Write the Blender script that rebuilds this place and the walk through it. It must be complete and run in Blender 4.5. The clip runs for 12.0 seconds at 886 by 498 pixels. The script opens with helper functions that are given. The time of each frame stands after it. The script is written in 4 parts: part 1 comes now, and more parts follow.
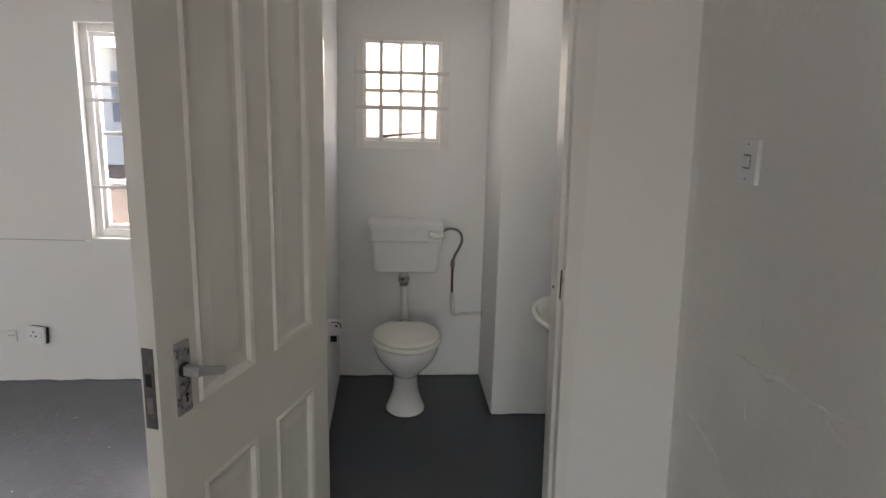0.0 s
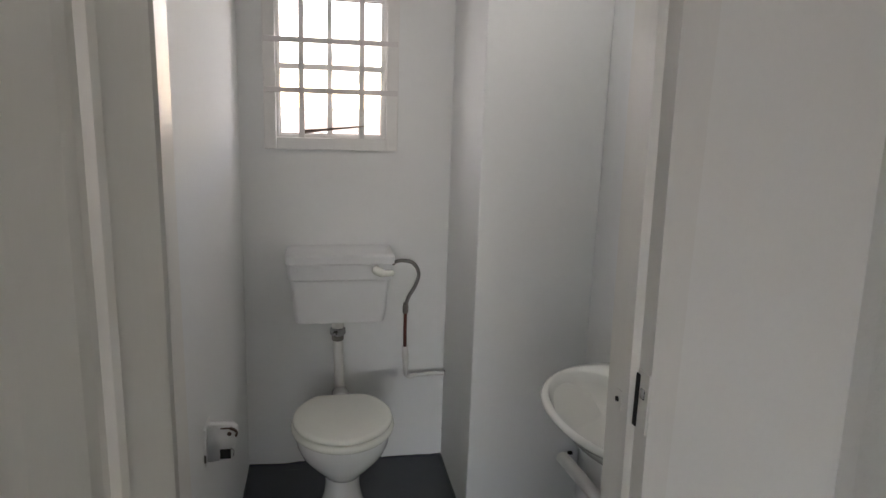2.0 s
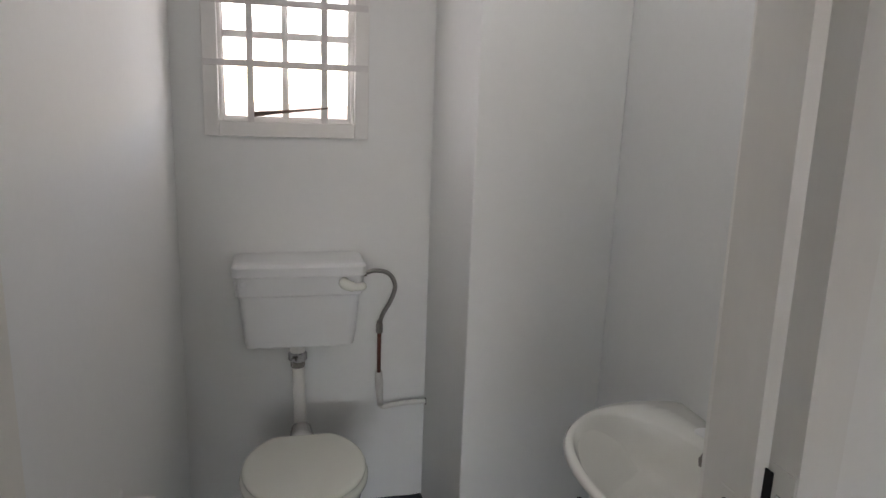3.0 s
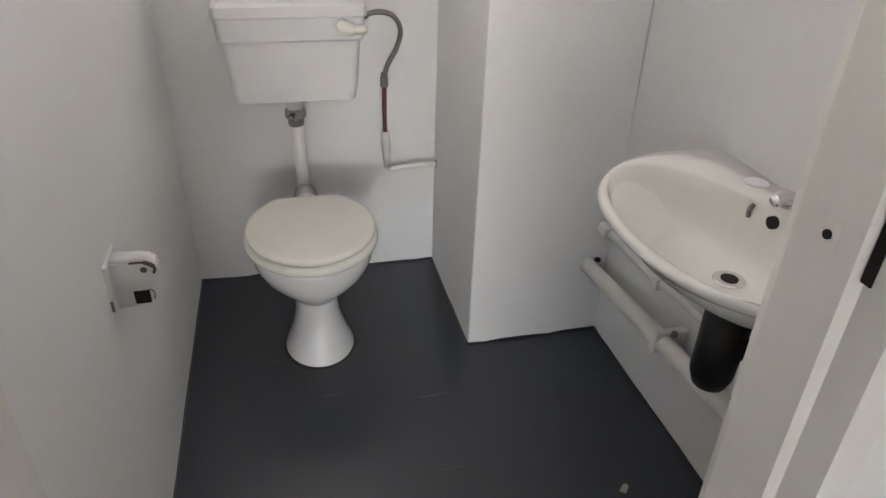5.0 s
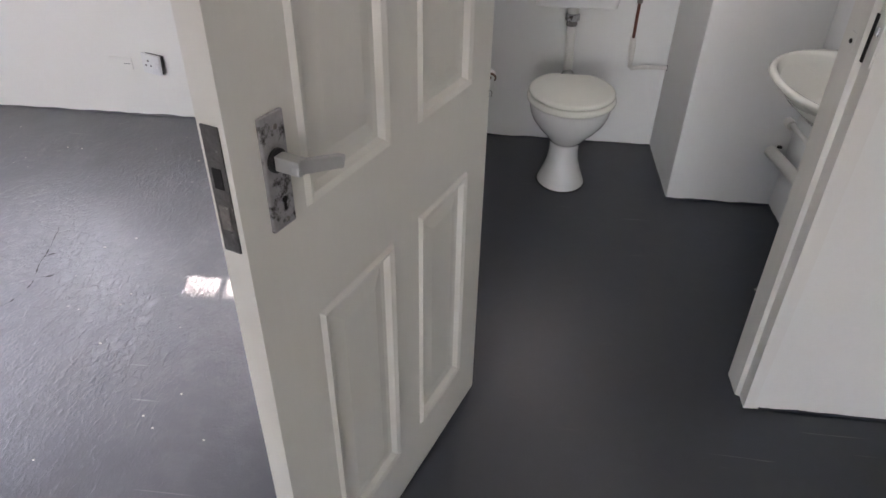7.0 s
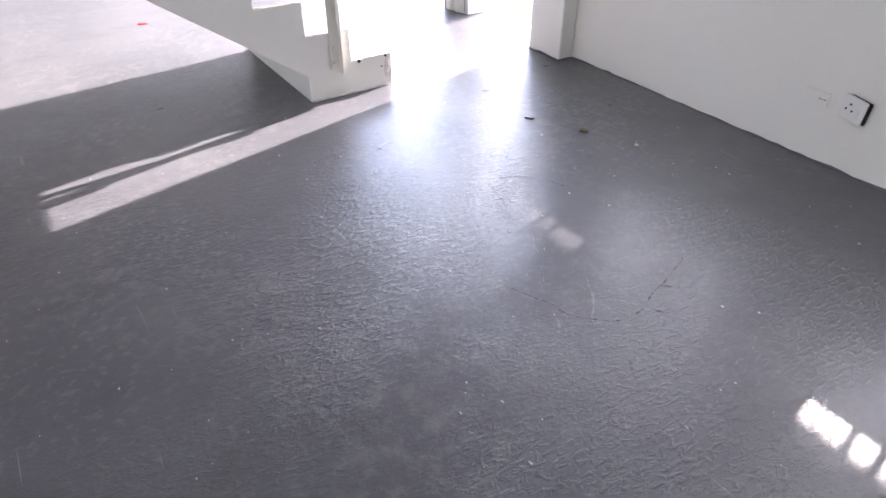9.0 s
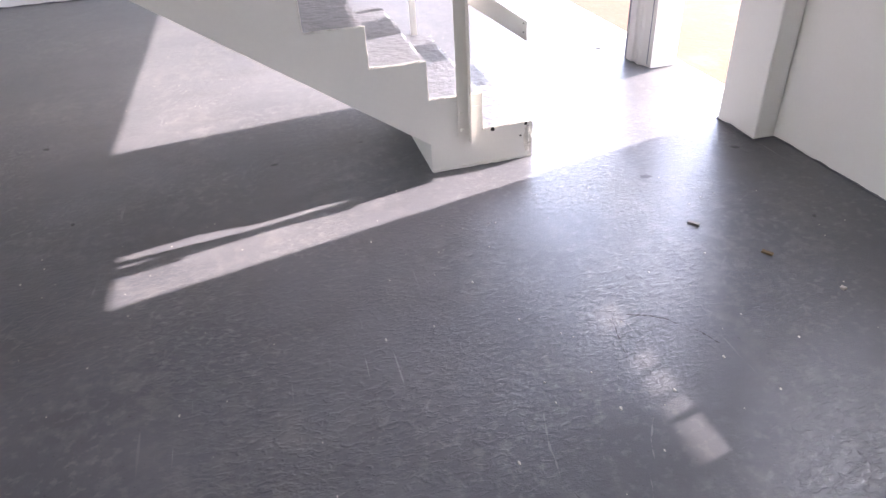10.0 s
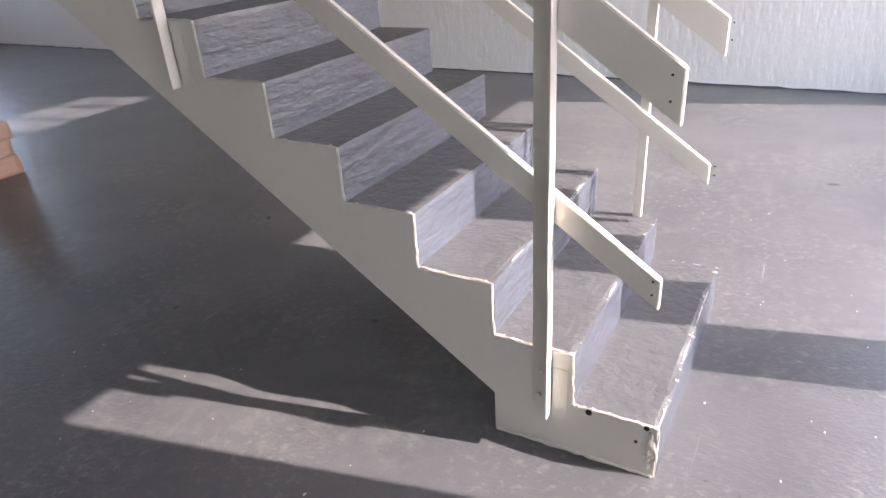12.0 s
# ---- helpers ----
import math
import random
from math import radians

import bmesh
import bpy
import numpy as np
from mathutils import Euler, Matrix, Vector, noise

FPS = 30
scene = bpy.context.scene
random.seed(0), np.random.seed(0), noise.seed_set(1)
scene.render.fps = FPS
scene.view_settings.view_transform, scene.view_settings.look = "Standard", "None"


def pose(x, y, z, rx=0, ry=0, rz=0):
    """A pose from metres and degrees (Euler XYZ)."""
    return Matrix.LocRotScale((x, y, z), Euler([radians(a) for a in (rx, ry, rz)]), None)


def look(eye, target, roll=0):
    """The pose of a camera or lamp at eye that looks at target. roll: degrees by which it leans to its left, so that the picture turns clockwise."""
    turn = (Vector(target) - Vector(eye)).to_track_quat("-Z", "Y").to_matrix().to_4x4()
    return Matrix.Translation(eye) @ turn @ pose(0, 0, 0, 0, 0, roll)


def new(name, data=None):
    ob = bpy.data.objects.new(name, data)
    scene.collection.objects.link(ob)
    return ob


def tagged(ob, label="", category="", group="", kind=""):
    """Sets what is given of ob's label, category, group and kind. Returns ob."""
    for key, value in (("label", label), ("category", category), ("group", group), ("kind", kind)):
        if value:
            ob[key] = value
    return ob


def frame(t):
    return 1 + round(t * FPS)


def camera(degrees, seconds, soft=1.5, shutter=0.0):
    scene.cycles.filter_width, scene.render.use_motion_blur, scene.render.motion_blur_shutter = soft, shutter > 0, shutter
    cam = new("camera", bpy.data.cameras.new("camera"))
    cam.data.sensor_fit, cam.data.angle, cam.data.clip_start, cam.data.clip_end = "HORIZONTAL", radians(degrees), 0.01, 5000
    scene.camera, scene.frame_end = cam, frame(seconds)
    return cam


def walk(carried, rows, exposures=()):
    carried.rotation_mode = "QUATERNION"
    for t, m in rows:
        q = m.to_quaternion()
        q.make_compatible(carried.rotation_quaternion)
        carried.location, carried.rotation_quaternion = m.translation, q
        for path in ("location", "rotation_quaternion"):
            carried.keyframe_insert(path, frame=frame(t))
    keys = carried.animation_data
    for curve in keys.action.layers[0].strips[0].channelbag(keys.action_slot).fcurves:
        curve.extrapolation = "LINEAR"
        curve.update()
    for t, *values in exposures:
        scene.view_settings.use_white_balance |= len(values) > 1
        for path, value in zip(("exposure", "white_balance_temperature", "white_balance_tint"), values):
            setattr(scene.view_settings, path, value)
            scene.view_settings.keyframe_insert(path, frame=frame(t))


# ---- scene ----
cam = camera(68.2, 12.0)
PATH = [
    (0, (0.243, 0.308, 1.59), (0.405, 2.255, 1.162), 1.5),
    (0.5, (0.24, 0.471, 1.569), (0.423, 2.415, 1.137), 1.6),
    (1, (0.223, 0.742, 1.553), (0.444, 2.684, 1.131), 1.6),
    (1.5, (0.26, 1.06, 1.522), (0.532, 2.997, 1.107), 1.3),
    (2, (0.26, 1.342, 1.511), (0.626, 3.265, 1.099), 1.9),
    (2.5, (0.243, 1.589, 1.509), (0.716, 3.49, 1.109), 2.4),
    (2.7, (0.272, 1.67, 1.49), (0.745, 3.574, 1.1), 2.3),
    (4.3, (0.292, 1.985, 1.351), (0.771, 3.716, 0.472), 1.6),
    (4.5, (0.29, 1.976, 1.335), (0.76, 3.673, 0.387), 1.7),
    (5, (0.293, 1.928, 1.31), (0.723, 3.588, 0.282), 2.0),
    (5.5, (0.268, 1.777, 1.326), (0.638, 3.435, 0.27), 2.5),
    (6, (0.24, 1.52, 1.373), (0.511, 3.181, 0.293), 2.4),
    (6.5, (0.211, 1.215, 1.409), (0.307, 2.886, 0.313), 1.6),
    (7, (0.108, 0.916, 1.418), (-0.076, 2.548, 0.276), 1.1),
    (7.5, (-0.019, 0.747, 1.418), (-0.599, 2.257, 0.243), 0.5),
    (7.7, (-0.065, 0.754, 1.41), (-0.789, 2.194, 0.225), 1.0),
    (9.3, (-0.668, 1.27, 1.408), (-2.11, 2.021, 0.242), -1.5),
    (9.5, (-0.776, 1.389, 1.407), (-2.266, 2.049, 0.246), -2.7),
    (10, (-1.021, 1.72, 1.396), (-2.63, 2.104, 0.272), -3.6),
    (10.5, (-1.295, 2.063, 1.39), (-2.976, 2.104, 0.307), -4.3),
    (11, (-1.554, 2.437, 1.398), (-3.237, 2.127, 0.364), -4.2),
    (11.5, (-1.874, 2.748, 1.397), (-3.501, 2.118, 0.42), -3.7),
    (12, (-2.218, 3.01, 1.428), (-3.755, 2.101, 0.528), -3.9),
]
# stops, kelvin and tint along the clip
EXPOSURES = [(0, 3.55, 6900, 20), (0.6, 3.46, 6900, 20), (1.0, 3.42, 6850, 20), (1.5, 3.72, 6800, 20), (2.5, 3.58, 6650, 21), (4.5, 4.45, 6850, 22), (5.5, 4.6, 6850, 24), (6.5, 4.7, 6850, 24), (7.1, 4.1, 6650, 25),
             (7.7, 3.8, 6550, 25), (9.3, 3.85, 6500, 25), (10, 3.75, 6600, 26), (11, 3.45, 6800, 25), (12, 2.96, 6900, 23)]
walk(cam, [(t, look(eye, target, roll)) for t, eye, target, roll in PATH], EXPOSURES)

# ---- light ----
SUN_EL, SUN_OFF = 32.4, 12.7          # height of the sun, and its turn from the front wall's normal
sun_data = bpy.data.lights.new("sun", "SUN")
sun_data.energy, sun_data.angle, sun_data.color = 1.8, radians(0.53), (1.0, 0.94, 0.86)
sun_lamp = new("sun", sun_data)
_az = radians(SUN_OFF)
TO_SUN = Vector((-math.sin(_az) * math.cos(radians(SUN_EL)), math.cos(_az) * math.cos(radians(SUN_EL)), math.sin(radians(SUN_EL))))
sun_lamp.matrix_world = look(TO_SUN * 30, (0, 0, 0))

world = bpy.data.worlds.new("sky")
scene.world = world
world.use_nodes = True
wn = world.node_tree.nodes
sky = wn.new("ShaderNodeTexSky")
sky.sky_type, sky.sun_disc = "NISHITA", False
sky.sun_elevation, sky.sun_rotation = radians(SUN_EL), radians(-SUN_OFF)
sky.air_density, sky.dust_density = 1.0, 1.5
wn["Background"].inputs["Strength"].default_value = 0.11
world.node_tree.links.new(sky.outputs["Color"], wn["Background"].inputs["Color"])


def sky_lamp(x0, x1, z0, z1, y, power, turn=-90, color=(0.97, 0.98, 1.0)):
    """The sky's light in one window opening."""
    d = bpy.data.lights.new("opening_daylight", "AREA")
    d.shape, d.size, d.size_y, d.energy, d.color = "RECTANGLE", x1 - x0, z1 - z0, power, color
    o = new("opening_daylight", d)
    o.matrix_world = pose((x0 + x1) / 2, y, (z0 + z1) / 2, turn, 0, 0)
    return o


sky_lamp(0.06, 0.55, 1.36, 1.96, 4.12, 0.32)
sky_lamp(-9.2, -6.7, 1.1, 3.3, -9.75, 1.8, 90, (0.86, 0.92, 1.0))
# fill light in the added back window, for the walls that face it
sky_lamp(-3.1, 0.7, 0.6, 2.3, -9.75, 4.8, 90, (1.0, 0.965, 0.91))
sky_lamp(-8.05, -4.75, 1.05, 2.12, 4.12, 4.4, -90, (0.78, 0.88, 1.0))
sky_lamp(-4.43, -3.70, 1.05, 2.05, 4.12, 2.6, -90, (0.80, 0.89, 1.0))
sky_lamp(-1.36, -0.84, 0.86, 1.94, 4.14, 6, -90, (0.86, 0.91, 1.0))
sky_lamp(-2.89, -2.16, 0.86, 1.94, 4.14, 9, -90, (0.78, 0.87, 1.0))


# ---- materials ----
def mat(name, color, rough=0.5, metal=0.0, var=0.06, scale=4.0, fine=60.0, bump=0.15, bump_fine=0.1, depth=0.01, rough_var=0.08,
        stretch=(1, 1, 1), dirt=None, dirt_amount=0.0, dirt_scale=9.0, coat=0.0):
    m = bpy.data.materials.new(name)
    m.use_nodes = True
    nt = m.node_tree
    b = nt.nodes["Principled BSDF"]
    L = nt.links.new

    def node(kind, **values):
        n = nt.nodes.new(kind)
        for k, v in values.items():
            n.inputs[k].default_value = v
        return n
    mp = node("ShaderNodeMapping", Scale=stretch)
    geo = node("ShaderNodeNewGeometry")
    L(geo.outputs["Position"], mp.inputs["Vector"])
    n1 = node("ShaderNodeTexNoise", Scale=scale, Detail=6.0, Roughness=0.55)
    n2 = node("ShaderNodeTexNoise", Scale=fine, Detail=4.0, Roughness=0.6)
    L(mp.outputs["Vector"], n1.inputs["Vector"]), L(mp.outputs["Vector"], n2.inputs["Vector"])
    mix = node("ShaderNodeMix")
    mix.data_type = "RGBA"
    lo = [max(0.0, c * (1 - 2.2 * var)) for c in color]
    hi = [min(1.0, c * (1 + 1.6 * var)) for c in color]
    mix.inputs["A"].default_value, mix.inputs["B"].default_value = (*lo, 1), (*hi, 1)
    both = node("ShaderNodeMath")
    both.operation = "ADD"
    half = node("ShaderNodeMath")
    half.operation = "MULTIPLY"
    half.inputs[1].default_value = 0.5
    L(n1.outputs["Fac"], both.inputs[0]), L(n2.outputs["Fac"], both.inputs[1]), L(both.outputs[0], half.inputs[0])
    L(half.outputs[0], mix.inputs["Factor"])
    out = mix.outputs["Result"]
    if dirt:
        n3 = node("ShaderNodeTexNoise", Scale=dirt_scale, Detail=8.0, Roughness=0.7)
        L(geo.outputs["Position"], n3.inputs["Vector"])
        ramp = node("ShaderNodeValToRGB")
        ramp.color_ramp.elements[0].position, ramp.color_ramp.elements[1].position = 0.62 - dirt_amount, 0.74 - dirt_amount
        L(n3.outputs["Fac"], ramp.inputs["Fac"])
        mx = node("ShaderNodeMix")
        mx.data_type = "RGBA"
        L(ramp.outputs["Color"], mx.inputs["Factor"]), L(out, mx.inputs["A"])
        mx.inputs["B"].default_value = (*dirt, 1)
        out = mx.outputs["Result"]
    L(out, b.inputs["Base Color"])
    rr = node("ShaderNodeMapRange")
    rr.inputs["To Min"].default_value, rr.inputs["To Max"].default_value = max(0.02, rough - rough_var), min(1, rough + rough_var)
    L(n1.outputs["Fac"], rr.inputs["Value"]), L(rr.outputs["Result"], b.inputs["Roughness"])
    b.inputs["Metallic"].default_value = metal
    b.inputs["Coat Weight"].default_value = coat
    b.inputs["Coat Roughness"].default_value = 0.08
    if bump or bump_fine:
        b1 = node("ShaderNodeBump", Strength=bump, Distance=depth)
        b2 = node("ShaderNodeBump", Strength=bump_fine, Distance=depth * 0.2)
        L(n1.outputs["Fac"], b1.inputs["Height"]), L(n2.outputs["Fac"], b2.inputs["Height"])
        L(b1.outputs["Normal"], b2.inputs["Normal"]), L(b2.outputs["Normal"], b.inputs["Normal"])
    return m


def floor_paint():
    """Dark grey floor paint on trowelled screed: ridges, scuffs, scratches and worn patches."""
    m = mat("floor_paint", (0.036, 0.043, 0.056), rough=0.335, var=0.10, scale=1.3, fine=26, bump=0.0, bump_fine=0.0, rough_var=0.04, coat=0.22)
    nt = m.node_tree
    b, L = nt.nodes["Principled BSDF"], nt.links.new
    b.inputs["IOR"].default_value, b.inputs["Coat Roughness"].default_value = 1.52, 0.20
    geo = nt.nodes.new("ShaderNodeNewGeometry")

    def noise_at(scale, detail, sx=1.0, sy=1.0, turn=0.0, distortion=0.0):
        mp = nt.nodes.new("ShaderNodeMapping")
        mp.inputs["Scale"].default_value = (sx, sy, 1)
        mp.inputs["Rotation"].default_value = (0, 0, radians(turn))
        L(geo.outputs["Position"], mp.inputs["Vector"])
        n = nt.nodes.new("ShaderNodeTexNoise")
        n.inputs["Scale"].default_value, n.inputs["Detail"].default_value = scale, detail
        n.inputs["Roughness"].default_value, n.inputs["Distortion"].default_value = 0.6, distortion
        L(mp.outputs["Vector"], n.inputs["Vector"])
        return n.outputs["Fac"]

    def ramp(value, a, c):
        r = nt.nodes.new("ShaderNodeMapRange")
        r.inputs["From Min"].default_value, r.inputs["From Max"].default_value = a, c
        L(value, r.inputs["Value"])
        return r.outputs["Result"]

    def times(a, c):
        t = nt.nodes.new("ShaderNodeMath")
        t.operation = "MULTIPLY"
        L(a, t.inputs[0])
        if isinstance(c, float):
            t.inputs[1].default_value = c
        else:
            L(c, t.inputs[1])
        return t.outputs[0]
    # trowel ridges in patches
    sep = nt.nodes.new("ShaderNodeSeparateXYZ")
    L(geo.outputs["Position"], sep.inputs[0])
    hall = times(ramp(sep.outputs["X"], -0.1, -0.9), ramp(sep.outputs["X"], -4.2, -3.2))
    ridges = times(times(ramp(noise_at(52, 5, 1, 0.5, 25, 0.8), 0.46, 0.74), ramp(noise_at(1.1, 1), 0.42, 0.74)), hall)
    swell = noise_at(5.5, 3, 1, 0.7, 40)
    grain = noise_at(210, 3)
    stipple = times(times(ramp(noise_at(75, 4, 1, 0.7, 15, 0.4), 0.44, 0.72), ramp(noise_at(1.9, 1, 1, 1, 70), 0.38, 0.74)), ramp(sep.outputs["X"], 0.3, -0.7))
    norm = None
    for h, strength, dist in ((swell, 0.3, 0.007), (ridges, 0.8, 0.0040), (stipple, 0.6, 0.0022), (grain, 0.55, 0.0010)):
        bp = nt.nodes.new("ShaderNodeBump")
        bp.inputs["Strength"].default_value, bp.inputs["Distance"].default_value = strength, dist
        L(h, bp.inputs["Height"])
        if norm:
            L(norm, bp.inputs["Normal"])
        norm = bp.outputs["Normal"]
    L(norm, b.inputs["Normal"]), L(norm, b.inputs["Coat Normal"])
    # pale scuffs and scratches
    scratch = times(ramp(noise_at(7, 2, 0.35, 9, 33, 0.3), 0.70, 0.76), ramp(noise_at(1.7, 2), 0.45, 0.6))
    mottle = times(times(ramp(noise_at(13, 7), 0.47, 0.66), ramp(noise_at(1.3, 3, 1, 1, 10), 0.45, 0.62)), ramp(sep.outputs["X"], -0.3, -1.2))
    blot = times(ramp(noise_at(4.5, 6, 1, 0.6, 80), 0.52, 0.70), ramp(sep.outputs["X"], -0.3, -1.2))
    flakes = times(times(ramp(noise_at(36, 6, 1, 0.8, 20), 0.53, 0.66), ramp(noise_at(1.6, 2, 1, 1, 40), 0.36, 0.62)), ramp(sep.outputs["X"], -0.9, -2.2))
    specks = times(ramp(noise_at(70, 3, 1, 0.7, 60), 0.66, 0.72), ramp(sep.outputs["X"], -0.6, -1.6))
    # paler grey over the hall, darker towards the toilet
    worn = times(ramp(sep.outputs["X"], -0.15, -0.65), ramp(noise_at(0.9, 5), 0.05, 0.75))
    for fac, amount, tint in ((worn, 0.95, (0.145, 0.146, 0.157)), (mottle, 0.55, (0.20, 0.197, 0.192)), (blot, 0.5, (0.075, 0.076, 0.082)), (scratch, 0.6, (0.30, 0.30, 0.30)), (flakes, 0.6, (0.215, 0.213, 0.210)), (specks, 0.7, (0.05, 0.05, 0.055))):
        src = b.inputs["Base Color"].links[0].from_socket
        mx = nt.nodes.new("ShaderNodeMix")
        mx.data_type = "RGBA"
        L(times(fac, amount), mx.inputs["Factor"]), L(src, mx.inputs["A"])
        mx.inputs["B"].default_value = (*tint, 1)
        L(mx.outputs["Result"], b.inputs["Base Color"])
    return m


def glass(name, rough=0.0, tint=(1, 1, 1)):
    m = bpy.data.materials.new(name)
    m.use_nodes = True
    b = m.node_tree.nodes["Principled BSDF"]
    b.inputs["Base Color"].default_value = (*tint, 1)
    b.inputs["Transmission Weight"].default_value, b.inputs["Roughness"].default_value, b.inputs["IOR"].default_value = 1.0, rough, 1.1
    return m


WALL = mat("wall_paint", (0.80, 0.792, 0.745), rough=0.42, var=0.025, scale=2.2, fine=70, bump=0.35, bump_fine=0.12, depth=0.012)
WALL_LUMPY = mat("lumpy_wall_paint", (0.78, 0.77, 0.725), rough=0.42, var=0.03, scale=5.0, fine=40, bump=0.8, bump_fine=0.2, depth=0.016)
WALL_ROUGH = mat("rolled_wall_paint", (0.80, 0.80, 0.78), rough=0.5, var=0.03, scale=16, fine=48, bump=0.8, bump_fine=1.0, depth=0.02, stretch=(1, 1, 0.32))
WALL_WC = mat("gloss_wall_paint", (0.82, 0.83, 0.815), rough=0.72, var=0.02, scale=2.0, fine=45, bump=0.25, bump_fine=0.10, depth=0.010)
CEIL = mat("ceiling_paint", (0.84, 0.84, 0.82), rough=0.8, var=0.02)
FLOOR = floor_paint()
STEP = mat("step_paint", (0.112, 0.115, 0.126), rough=0.37, var=0.2, scale=22, fine=90, bump=0.9, bump_fine=0.6, depth=0.010, dirt=(0.15, 0.15, 0.152), dirt_amount=0.0, dirt_scale=18, coat=0.1)
# the step paint glossier, with the sky's blue reflection put into its colour
RISER = mat("riser_sky_tinted_paint", (0.082, 0.093, 0.120), rough=0.23, rough_var=0.03, var=0.2, scale=18, fine=55, bump=0.8, bump_fine=0.8, depth=0.012, stretch=(0.45, 1, 1.6), coat=0.2)
CONC = mat("white_painted_concrete", (0.74, 0.73, 0.68), rough=0.5, var=0.03, scale=3, fine=60, bump=0.3, bump_fine=0.2, depth=0.008)
CHIP = mat("chipped_paint", (0.72, 0.70, 0.64), rough=0.7, var=0.2, scale=50, fine=200, bump=0.8, bump_fine=0.6, dirt=(0.2, 0.18, 0.16), dirt_amount=0.05, dirt_scale=60)
RAIL = mat("cream_rail_paint", (0.74, 0.72, 0.66), rough=0.40, var=0.03, scale=8, fine=90, bump=0.15, bump_fine=0.1, depth=0.004)
DOOR = mat("cream_door_paint", (0.76, 0.742, 0.672), rough=0.38, var=0.025, scale=5, fine=90, bump=0.15, bump_fine=0.12, depth=0.004, stretch=(1, 1, 0.2))
FRAME = mat("cream_frame_paint", (0.77, 0.755, 0.70), rough=0.36, var=0.03, scale=9, fine=80, bump=0.25, bump_fine=0.12, depth=0.005, stretch=(1, 1, 0.25))
WINWOOD = mat("white_window_paint", (0.80, 0.79, 0.76), rough=0.45, var=0.03, scale=14, fine=90, bump=0.3, bump_fine=0.2, depth=0.005)
BAR = mat("burglar_bar_paint", (0.70, 0.68, 0.66), rough=0.5, var=0.05, scale=30, fine=120)
CERAMIC = mat("white_ceramic", (0.80, 0.80, 0.78), rough=0.12, var=0.01, bump=0.0, bump_fine=0.0, rough_var=0.03, coat=0.4)
BASINC = mat("cream_ceramic", (0.845, 0.85, 0.80), rough=0.14, var=0.015, bump=0.0, bump_fine=0.0, rough_var=0.03, coat=0.4)
PLASTIC = mat("white_plastic", (0.78, 0.785, 0.78), rough=0.36, var=0.015, bump=0.05, bump_fine=0.05)
SEAT = mat("cream_seat_plastic", (0.83, 0.835, 0.76), rough=0.18, var=0.01, bump=0.0, bump_fine=0.0)
PVC = mat("painted_pipe", (0.74, 0.73, 0.69), rough=0.4, var=0.06, scale=12, fine=80, bump=0.4, bump_fine=0.2, depth=0.004)
GRIME = mat("grimy_metal", (0.26, 0.24, 0.22), rough=0.5, metal=0.5, var=0.3, scale=60, fine=200, bump=0.5, bump_fine=0.3, dirt=(0.7, 0.68, 0.64), dirt_amount=0.02, dirt_scale=70)
BRAID = mat("braided_steel", (0.30, 0.29, 0.28), rough=0.4, metal=0.8, var=0.3, scale=160, fine=400, bump=0.6, bump_fine=0.3)
COPPER = mat("old_copper", (0.20, 0.075, 0.055), rough=0.45, metal=0.6, var=0.3, scale=50, fine=200)
CHROME = mat("chrome", (0.75, 0.75, 0.76), rough=0.16, metal=1.0, var=0.03, bump=0.0, bump_fine=0.0)
ALU = mat("brushed_handle", (0.62, 0.61, 0.60), rough=0.34, metal=0.85, var=0.06, scale=60, fine=300)
PLATE = mat("worn_lock_plate", (0.46, 0.45, 0.46), rough=0.45, metal=0.7, var=0.2, scale=40, fine=150, dirt=(0.06, 0.055, 0.05), dirt_amount=0.12, dirt_scale=45)
LATCH = mat("tarnished_lock_edge", (0.15, 0.14, 0.135), rough=0.5, metal=0.5, var=0.35, scale=45, fine=160, bump=0.5, bump_fine=0.3, dirt=(0.45, 0.43, 0.41), dirt_amount=0.02, dirt_scale=55)
BLACK = mat("black_rubber", (0.012, 0.012, 0.013), rough=0.45, var=0.15)
DARK = mat("dark_hole", (0.015, 0.014, 0.013), rough=0.9, var=0.1)
RUST = mat("rusty_metal", (0.16, 0.11, 0.08), rough=0.7, var=0.4, scale=60, fine=200, bump=0.6)
STEEL = mat("grey_steel_frame", (0.16, 0.18, 0.23), rough=0.5, metal=0.2, var=0.15, scale=20, fine=90)
BASEGREY = mat("blue_grey_paint", (0.19, 0.22, 0.28), rough=0.55, var=0.1)
SAND = mat("sandy_yard", (0.125, 0.068, 0.036), rough=0.9, var=0.16, scale=1.1, fine=24, bump=0.5, bump_fine=0.5, depth=0.03, dirt=(0.14, 0.095, 0.065), dirt_amount=0.1, dirt_scale=0.9)
STONE = mat("pink_sandstone", (0.50, 0.34, 0.27), rough=0.85, var=0.16, scale=14, fine=90, bump=0.8, bump_fine=0.6, depth=0.012)
FACADE = mat("neighbour_plaster", (0.72, 0.71, 0.68), rough=0.8, var=0.05)
ROOF = mat("canopy_sheet", (0.78, 0.77, 0.74), rough=0.6, var=0.08)
SCUFF = mat("scuffed_paint", (0.20, 0.20, 0.205), rough=0.6, var=0.2, scale=70)
CHALK = mat("pale_chip", (0.55, 0.52, 0.46), rough=0.8, var=0.2, scale=80)
LEAF = mat("dry_leaf", (0.20, 0.13, 0.06), rough=0.8, var=0.3, scale=90)
RED = mat("red_scrap", (0.55, 0.02, 0.03), rough=0.6, var=0.15, scale=60)
WIRE = mat("grey_cable", (0.45, 0.45, 0.43), rough=0.6, var=0.1)
PIT = mat("pit_paint", (0.072, 0.073, 0.078), rough=0.6, var=0.3, scale=60)
